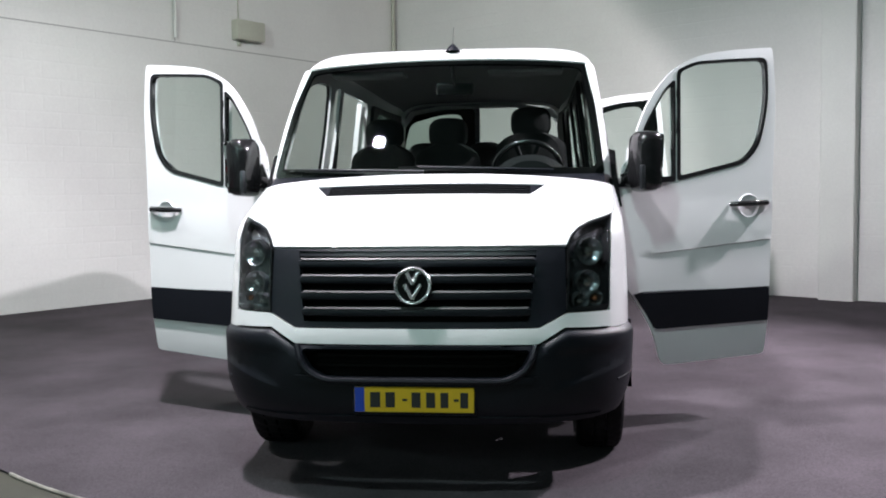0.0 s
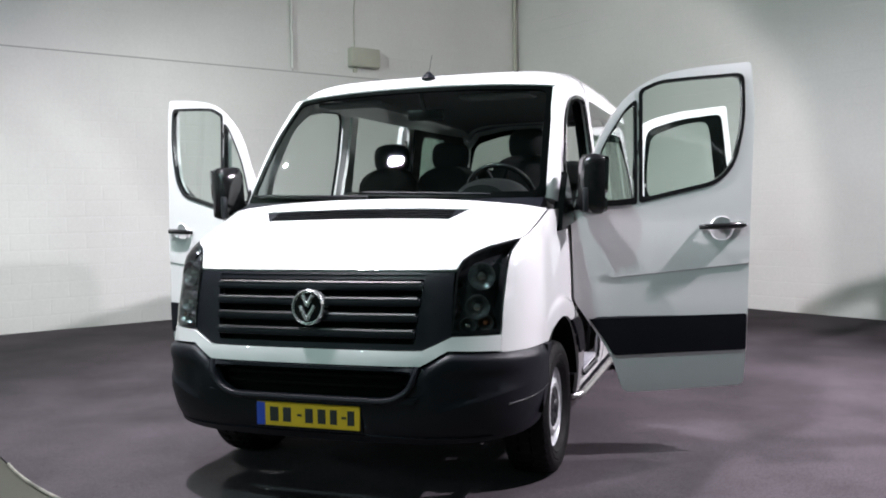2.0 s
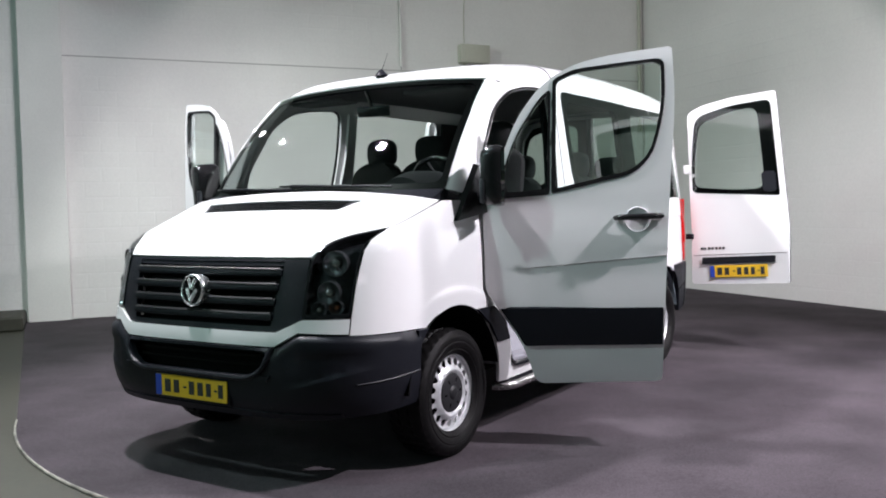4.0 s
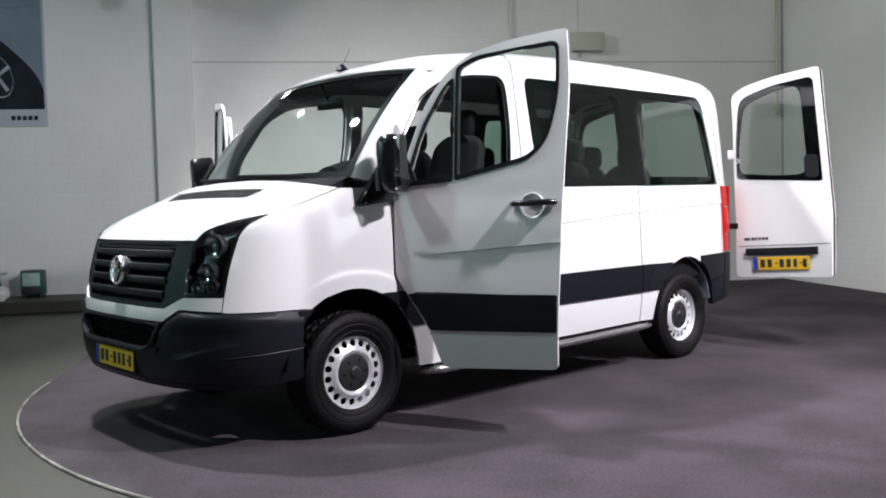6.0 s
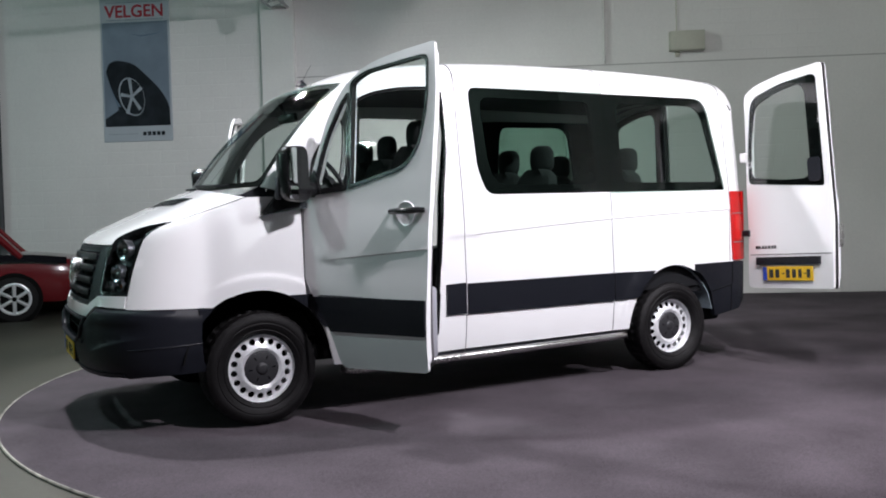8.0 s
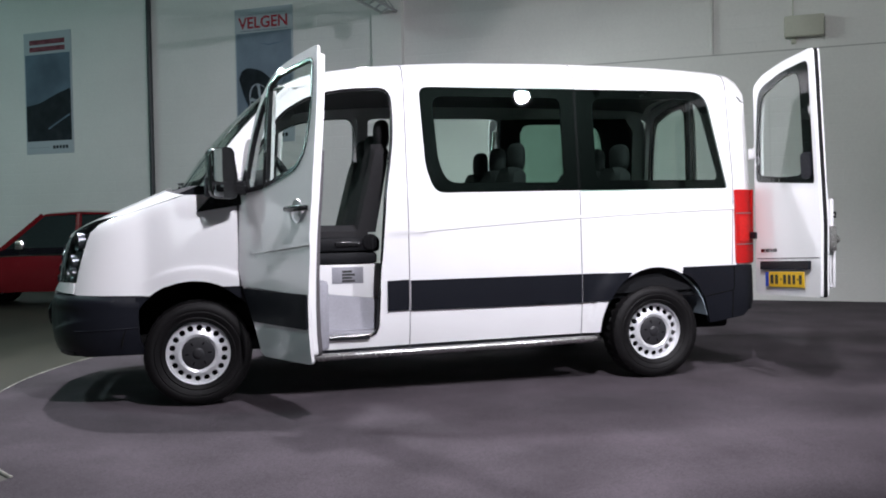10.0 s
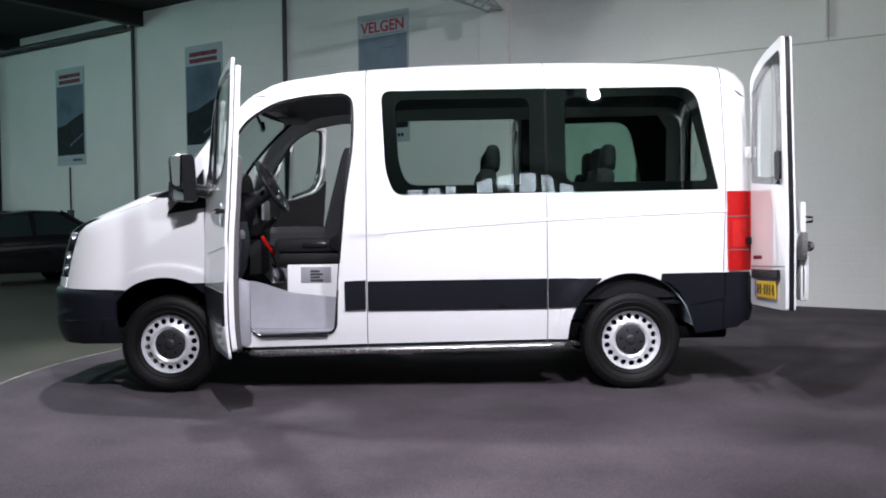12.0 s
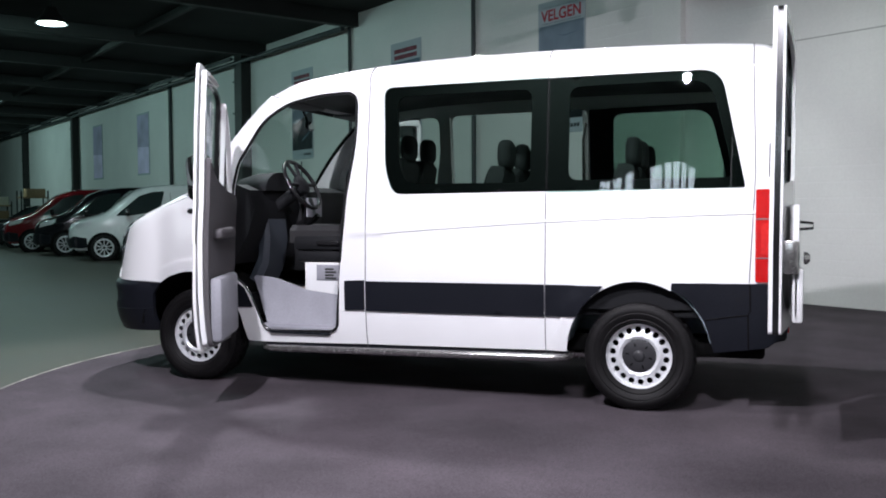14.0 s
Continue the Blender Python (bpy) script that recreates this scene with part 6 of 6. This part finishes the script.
            bm = loft([[(s * (wb + 0.012), ym, za - 0.06), (s * (wr + 0.018), ym + 0.02, zt), (s * (wr - 0.03), ym + 0.02, zt), (s * (wb - 0.03), ym, za - 0.06)], [(s * (wb + 0.012), e, ze - 0.06), (s * (wr + 0.018), d, zt), (s * (wr - 0.03), d, zt), (s * (wb - 0.03), e, ze - 0.06)]])
            part("side_panel", bm, paint, c)
        if band:
            pts = [(s * (h * 0.995 + 0.004), y, zf(y) - 0.10) for y in np.linspace(y0 + 0.5, y1 - 0.35, 16)]
            part("chrome_strip", tube(pts, 0.012, 6), M_CHROME, c)
            bm = loft([[(s * h * 0.99, y, zf(y) - 0.095), (s * (h * 0.995), y, zf(y) - 0.08), (s * h * 0.94, y, zf(y) + 0.004), (s * h * 0.90, y, zf(y) - 0.05)] for y in np.linspace(y0 + 0.4, y1 - 0.25, 16)])
            part("waist_band", bm, band, c, "black waist band")
        part("door_handle", boxed(s * h - 0.01, (a + e) / 2 + 0.1, zf(0) - 0.17, s * h + 0.02, (a + e) / 2 + 0.26, zf(0) - 0.14, 0.006), M_CHROME if band else paint, c)
        for y in axles:
            m2 = Matrix.Translation((s * (h - 0.115), y, wheel)) @ pose(0, 0, 0, 0, 90 * s, 0)
            # a proud black disc stands for the shade in the arch opening
            part("arch_shade_disc", lathe([(0, 0.118), (wheel * 1.13, 0.118), (wheel * 1.16, 0.112), (wheel * 1.16, 0)], 32, m2 @ pose(0, 0, 0)), M_DARK, c)
            w = part("wheel", lathe([(0.6 * wheel, 0.1), (0.72 * wheel, 0.128), (0.95 * wheel, 0.124), (wheel, 0.1), (wheel, -0.09), (0.7 * wheel, -0.1)], 36, m2), M_RUBBER, c)
            part("rim", lathe([(0, 0.122), (0.1 * wheel, 0.124), (0.16 * wheel, 0.119), (0.55 * wheel, 0.119), (0.66 * wheel, 0.133), (0.70 * wheel, 0.131), (0.7 * wheel, 0.1)], 32, m2), M_DARK, w)
            for k in range(6):
                t = 2 * math.pi * k / 6
                part("spoke", tube([m2 @ Vector((0.1 * wheel * math.cos(t), 0.1 * wheel * math.sin(t), 0.123)), m2 @ Vector((0.63 * wheel * math.cos(t), 0.63 * wheel * math.sin(t), 0.124))], 0.024, 6), M_STEEL, w)
            part("rim_edge", lathe([(0.58 * wheel, 0.125), (0.66 * wheel, 0.137), (0.71 * wheel, 0.133), (0.71 * wheel, 0.12)], 32, m2), M_STEEL, w)
        part("headlight", lathe([(0, 0.03), (0.06, 0.026), (0.09, 0.0), (0.09, -0.05)], 20, Matrix.Translation((s * h * 0.62, y0 + 0.035, zf(y0) - 0.13)) @ pose(0, 0, 0, 90, 0, 0) @ Matrix.Diagonal((1.5, 0.9, 1, 1))), M_CHROME, c, "bright headlight")
        part("tail_light", boxed(s * h * 0.78 - 0.10, y1 - 0.04, zf(y1) - 0.26, s * h * 0.78 + 0.06, y1 + 0.015, zf(y1) - 0.10, 0.012), M_RED, c)
        part("wing_mirror", boxed(s * (h + 0.02) - 0.05, a + 0.28, za - 0.02, s * (h + 0.09) + 0.03, a + 0.40, za + 0.11, 0.03), M_TRIM if not band else M_CHROME, c)
    part("front_bumper", boxed(-h * 0.86, y0 - 0.06, 0.32, h * 0.86, y0 + 0.2, 0.5, 0.05), bumper, c)
    part("rear_bumper", boxed(-h * 0.9, y1 - 0.2, 0.32, h * 0.9, y1 + 0.06, 0.48, 0.05), bumper, c)
    part("grille", boxed(-h * 0.42, y0 - 0.012, zf(y0) - 0.2, h * 0.42, y0 + 0.1, zf(y0) - 0.07, 0.01), M_TRIM, c)
    return c


car("classic_car", "dark red classic saloon with black waist band and chrome trim", pose(-7.65, -2.1, 0, 0, 0, -5), 1.6, M_REDPAINT,
    [(-2.1, 0.80), (-1.2, 0.86), (0.0, 0.88), (1.2, 0.88), (2.05, 0.80)], [(-0.85, 0.88), (-0.25, 1.36), (0.75, 1.37), (1.25, 0.90)], (-1.3, 1.15), 0.30, M_BLACKPAINT, None, M_CHROME)
car("saloon_car", "black saloon car parked by the hall wall", HALL @ pose(2.7, -19.0, 0, 0, 0, 74), 1.78, M_BLACKPAINT,
    [(-2.25, 0.72), (-1.3, 0.92), (0.0, 0.97), (1.2, 1.0), (2.25, 0.95)], [(-0.95, 0.95), (-0.15, 1.40), (0.95, 1.43), (1.75, 1.0)], (-1.38, 1.32), 0.33)


def small_van(name, label, m, paint, windows):
    """A rounded one-box van, 4.7 m long, that faces -y; windows: outlines in (y, z) on its sides."""
    c = thing(name, label, "van", m)
    h = 0.93
    top = curve([(-2.28, 0.74), (-2.2, 0.90), (-2.0, 1.01), (-1.5, 1.17), (-1.1, 1.48), (-0.75, 1.74), (-0.4, 1.86), (0.3, 1.93), (1.4, 1.94), (1.9, 1.90), (2.05, 1.78), (2.1, 1.55)])
    taper = curve([(-2.28, 0.50), (-2.18, 0.70), (-1.95, 0.88), (-1.5, 0.98), (-1.0, 1.0), (1.4, 1.0), (1.9, 0.975), (2.1, 0.9)])
    low = curve([(-2.28, 0.38), (-2.1, 0.26), (1.9, 0.26), (2.1, 0.4)])

    def wide(y, z):
        return h * taper(y) * (1 - 0.15 * max(z - 0.95, 0) ** 1.2)

    def skin(off):
        return lambda y, z: Vector((wide(y, z) + off, y, z))

    secs = []
    for y in list(np.linspace(-2.28, -1.9, 6)) + list(np.linspace(-1.8, 1.8, 26)) + list(np.linspace(1.88, 2.1, 4)):
        t, b_ = top(y), low(y)
        zs = [b_, b_ + 0.06, b_ + 0.2] + [b_ + 0.2 + (t - 0.13 - b_ - 0.2) * f for f in (0.25, 0.5, 0.75, 1.0)] + [t - 0.06, t - 0.015, t]
        ks = [0.9, 0.97, 1, 1, 1, 1, 0.995, 0.965, 0.88, 0.6]
        r = [(wide(y, z) * k, z) for z, k in zip(zs, ks)]
        secs.append([(x, y, z) for x, z in r] + [(0, y, t + 0.02)] + [(-x, y, z) for x, z in reversed(r)])
    part("body", loft(secs), paint, c)
    screen = rounded([(-0.66, -1.46), (0.66, -1.46), (0.60, -0.74), (-0.60, -0.74)], 0.06)
    part("windscreen", sheet(screen, [], 0.1, lambda x, y: Vector((x, y, top(y) + 0.034 - 0.05 * abs(x) ** 2.5)), 0.01, (0, -1, 1)), M_CARGLASS, c, "dark windscreen")
    for s in (1, -1):
        fx = (lambda q: q) if s > 0 else mirrored
        for w in windows:
            part("side_window", fx(sheet(rounded(w, 0.06), [], 0.12, skin(0.008), 0.02, (1, 0, 0))), M_CARGLASS, c, "dark side window")
        part("headlight", fx(sheet(rounded([(-2.16, 0.80), (-2.12, 0.93), (-1.72, 1.04), (-1.80, 0.90)], 0.03), [], 0.06, skin(0.008), 0.02, (1, -0.5, 0))), M_STEEL, c, "bright swept headlight")
        part("bumper_corner", fx(sheet(rounded([(-2.24, 0.42), (-2.2, 0.62), (-1.9, 0.58), (-1.88, 0.34), (-2.05, 0.32)], 0.03), [], 0.06, skin(0.01), 0.02, (1, 0, 0))), M_BLACK, c)
        part("door_handle", fx(boxed(wide(0, 1.05) - 0.02, -0.08, 1.03, wide(0, 1.05) + 0.03, 0.10, 1.08, 0.012)), M_TRIM, c)
        part("wing_mirror", fx(boxed(h + 0.02, -1.0, 1.12, h + 0.2, -0.88, 1.3, 0.04)), M_TRIM, c)
        part("door_gap", fx(tube([skin(0.002)(0.14, z) for z in np.linspace(0.36, 1.72, 12)], 0.006, 5)), M_SEAM, c)
        part("tail_light", fx(boxed(h * 0.80, 2.02, 0.85, h * 0.88, 2.10, 1.35, 0.01)), M_RED, c)
        wheel = 0.33
        for y in (-1.5, 1.22):
            m2 = Matrix.Translation((s * (h - 0.115), y, wheel)) @ pose(0, 0, 0, 0, 90 * s, 0)
            # black disc in place of the arch's shaded hollow
            part("arch_shade_disc", lathe([(0, 0.122), (wheel * 1.14, 0.122), (wheel * 1.18, 0.115), (wheel * 1.18, 0)], 32, m2), M_DARK, c)
            w = part("wheel", lathe([(0.6 * wheel, 0.1), (0.72 * wheel, 0.132), (0.95 * wheel, 0.128), (wheel, 0.1), (wheel, -0.09), (0.7 * wheel, -0.1)], 36, m2), M_RUBBER, c)
            part("rim", lathe([(0, 0.126), (0.16 * wheel, 0.124), (0.55 * wheel, 0.123), (0.66 * wheel, 0.136), (0.7 * wheel, 0.1)], 32, m2), M_DARK, w)
            for k in range(10):
                t = 2 * math.pi * k / 10
                part("spoke", tube([m2 @ Vector((0.1 * wheel * math.cos(t), 0.1 * wheel * math.sin(t), 0.128)), m2 @ Vector((0.63 * wheel * math.cos(t), 0.63 * wheel * math.sin(t), 0.128))], 0.015, 5), M_STEEL, w)
            part("rim_edge", lathe([(0.58 * wheel, 0.129), (0.66 * wheel, 0.141), (0.71 * wheel, 0.137), (0.71 * wheel, 0.12)], 32, m2), M_STEEL, w)
    part("front_bumper", loft([[(x, -2.30 + 0.45 * abs(x) ** 3.2 + d, z) for d, z in ((0.1, 0.3), (0.0, 0.34), (-0.03, 0.5), (0.0, 0.62), (0.12, 0.64))] for x in np.linspace(-0.72, 0.72, 13)]), M_BLACK, c)
    part("grille", loft([[(x, -2.29 + 0.45 * abs(x) ** 3.2 + d, z) for d, z in ((0.1, 0.68), (0.0, 0.68), (0.005, 0.76), (0.1, 0.78))] for x in np.linspace(-0.45, 0.45, 9)]), M_TRIM, c)
    return c


DOOR_GLASS = [(-1.22, 1.13), (-0.62, 1.64), (-0.3, 1.74), (0.0, 1.76), (-0.12, 1.30), (-0.3, 1.22), (-0.8, 1.14)]
REAR_GLASS = [[(0.2, 1.18), (0.2, 1.77), (1.15, 1.78), (1.15, 1.18)], [(1.25, 1.18), (1.25, 1.78), (1.82, 1.74), (1.86, 1.2)]]
small_van("delivery_van", "small white delivery van parked by the hall wall", HALL @ pose(2.57, -23.9, 0, 0, 0, 78), M_VANPAINT, [DOOR_GLASS])
small_van("people_van", "black people carrier parked in the row", HALL @ pose(2.70, -27.2, 0, 0, 0, 79), M_BLACKPAINT, [DOOR_GLASS] + REAR_GLASS)
small_van("people_van", "dark red people carrier parked in the row", HALL @ pose(2.95, -30.1, 0, 0, 0, 79), M_REDPAINT, [DOOR_GLASS] + REAR_GLASS)
car("hatchback_car", "black hatchback parked in the row", HALL @ pose(2.95, -33.6, 0, 0, 0, 80), 1.75, M_BLACKPAINT,
    [(-2.1, 0.72), (-1.2, 0.92), (0.0, 0.97), (1.2, 1.0), (2.05, 0.97)], [(-1.0, 0.95), (-0.2, 1.42), (1.3, 1.42), (1.95, 1.0)], (-1.3, 1.25), 0.32)
car("saloon_car", "black saloon car at the end of the row", HALL @ pose(2.9, -37.2, 0, 0, 0, 82), 1.78, M_BLACKPAINT,
    [(-2.25, 0.72), (-1.3, 0.92), (0.0, 0.97), (1.2, 1.0), (2.25, 0.95)], [(-0.95, 0.95), (-0.15, 1.40), (0.95, 1.43), (1.75, 1.0)], (-1.38, 1.32), 0.33)

# ---- clutter by the wall ----
M_WOOD = material("pale_wood", (0.3, 0.2, 0.11), 0.6, grain=0.2, grain_scale=15, stain=0.2)
M_BAG = material("white_plastic_bag", (0.7, 0.7, 0.7), 0.4, grain=0.1, grain_scale=20, bump=0.6, bump_scale=30)
M_PANE = material("pale_green_pane", (0.4, 0.55, 0.5), 0.15, grain=0.2, grain_scale=9, coat=0.5)
M_GREENBOX = material("green_enamel", (0.02, 0.075, 0.055), 0.4, grain=0.1, stain=0.15)
bench = thing("work_bench", "small white trestle bench against the hall wall", "bench", HALL @ pose(0.4, -11.72, 0.17))
part("top", boxed(-0.2, -0.45, 0.32, 0.2, 0.36, 0.36, 0.01), M_POSTER, bench)
part("front_board", boxed(0.17, -0.4, 0.14, 0.2, 0.16, 0.32, 0.01), M_POSTER, bench)
for y in (-0.38, 0.25):
    for x in (-0.17, 0.17):
        part("leg", tube([(x * 0.6, y, 0.33), (x * 1.1, y + 0.06 * (1 if y > 0 else -1), 0)], 0.018, 6), M_PIPE, bench)
part("shelf", boxed(-0.16, -0.36, 0.07, 0.16, 0.26, 0.09, 0.005), M_POSTER, bench)
sack = thing("plastic_bag", "crumpled white plastic bag beside the trestle bench", "bag", HALL @ pose(0.66, -11.42, 0.17))
bm = bmesh.new()
bmesh.ops.create_icosphere(bm, subdivisions=4, radius=0.17)
for v in bm.verts:
    v.co *= 1 + 0.3 * noise.noise(v.co * 8) + 0.12 * noise.noise(v.co * 26)
    v.co = Vector((v.co.x, v.co.y * 1.2, max(v.co.z * 0.75 + 0.09, 0.0)))
part("bag", bm, M_BAG, sack)
toolbag = thing("tool_tray", "dark tool tray lying on the trestle bench", "tool tray", HALL @ pose(0.4, -11.75, 0.53))
part("tray", boxed(-0.12, -0.18, 0, 0.12, 0.2, 0.04, 0.02), M_PIPE, toolbag)
part("handle", tube([(0, -0.15, 0.035), (0, -0.1, 0.075), (0, 0.1, 0.075), (0, 0.15, 0.035)], 0.012, 6), M_PIPE, toolbag)
cab = thing("glass_cabinet", "small dark green cabinet with a shining glass front", "cabinet", HALL @ pose(0.27, -11.0, 0.17))
part("body", boxed(-0.1, -0.15, 0.03, 0.1, 0.15, 0.38, 0.03), M_GREENBOX, cab)
part("front_pane", boxed(0.1, -0.115, 0.16, 0.106, 0.115, 0.34, 0.003), M_PANE, cab, "pale shining pane")
part("front_shelf", boxed(0.1, -0.12, 0.05, 0.112, 0.12, 0.145, 0.005), M_PIPE, cab, "dark lower panel")
for y in (-0.11, 0.11):
    part("foot", boxed(-0.08, y - 0.02, 0, 0.08, y + 0.02, 0.032, 0.004), M_PIPE, cab)
for y in (-13.2, -13.75):
    st_ = thing("folding_stool", "folding stool with a black seat and white frame", "stool", HALL @ pose(0.35, y, 0), "stools by the wall")
    part("seat", boxed(-0.17, -0.17, 0.80, 0.17, 0.17, 0.85, 0.02), M_SEAT, st_)
    for a, b_ in ((-1, 1), (1, -1)):
        for x in (-0.14, 0.14):
            part("leg", tube([(x, 0.15 * a, 0.80), (x, 0.2 * b_, 0)], 0.012, 6), M_POSTER, st_)
for i, (x, y, h_) in enumerate(((1.2, -45.5, 2.2), (2.6, -46.5, 1.7), (4.2, -46, 2.4))):
    rk = thing("storage_rack", "wooden storage rack with boxes at the hall's far end", "rack", HALL @ pose(x, y, 0), "racks at the far end")
    for k in range(3):
        part("shelf", boxed(-0.6, -0.5, 0.15 + k * h_ / 2.6, 0.6, 0.5, 0.21 + k * h_ / 2.6, 0.01), M_WOOD, rk)
        part("carton", boxed(-0.5, -0.35, 0.21 + k * h_ / 2.6, 0.1 + 0.12 * k, 0.4, 0.6 + k * h_ / 2.6, 0.02), M_BOX if (k + i) % 2 else M_WOOD, rk)
    for sx in (-0.58, 0.58):
        for sy in (-0.48, 0.48):
            part("post", boxed(sx - 0.03, sy - 0.03, 0, sx + 0.03, sy + 0.03, h_, 0.005), M_BEAM, rk)
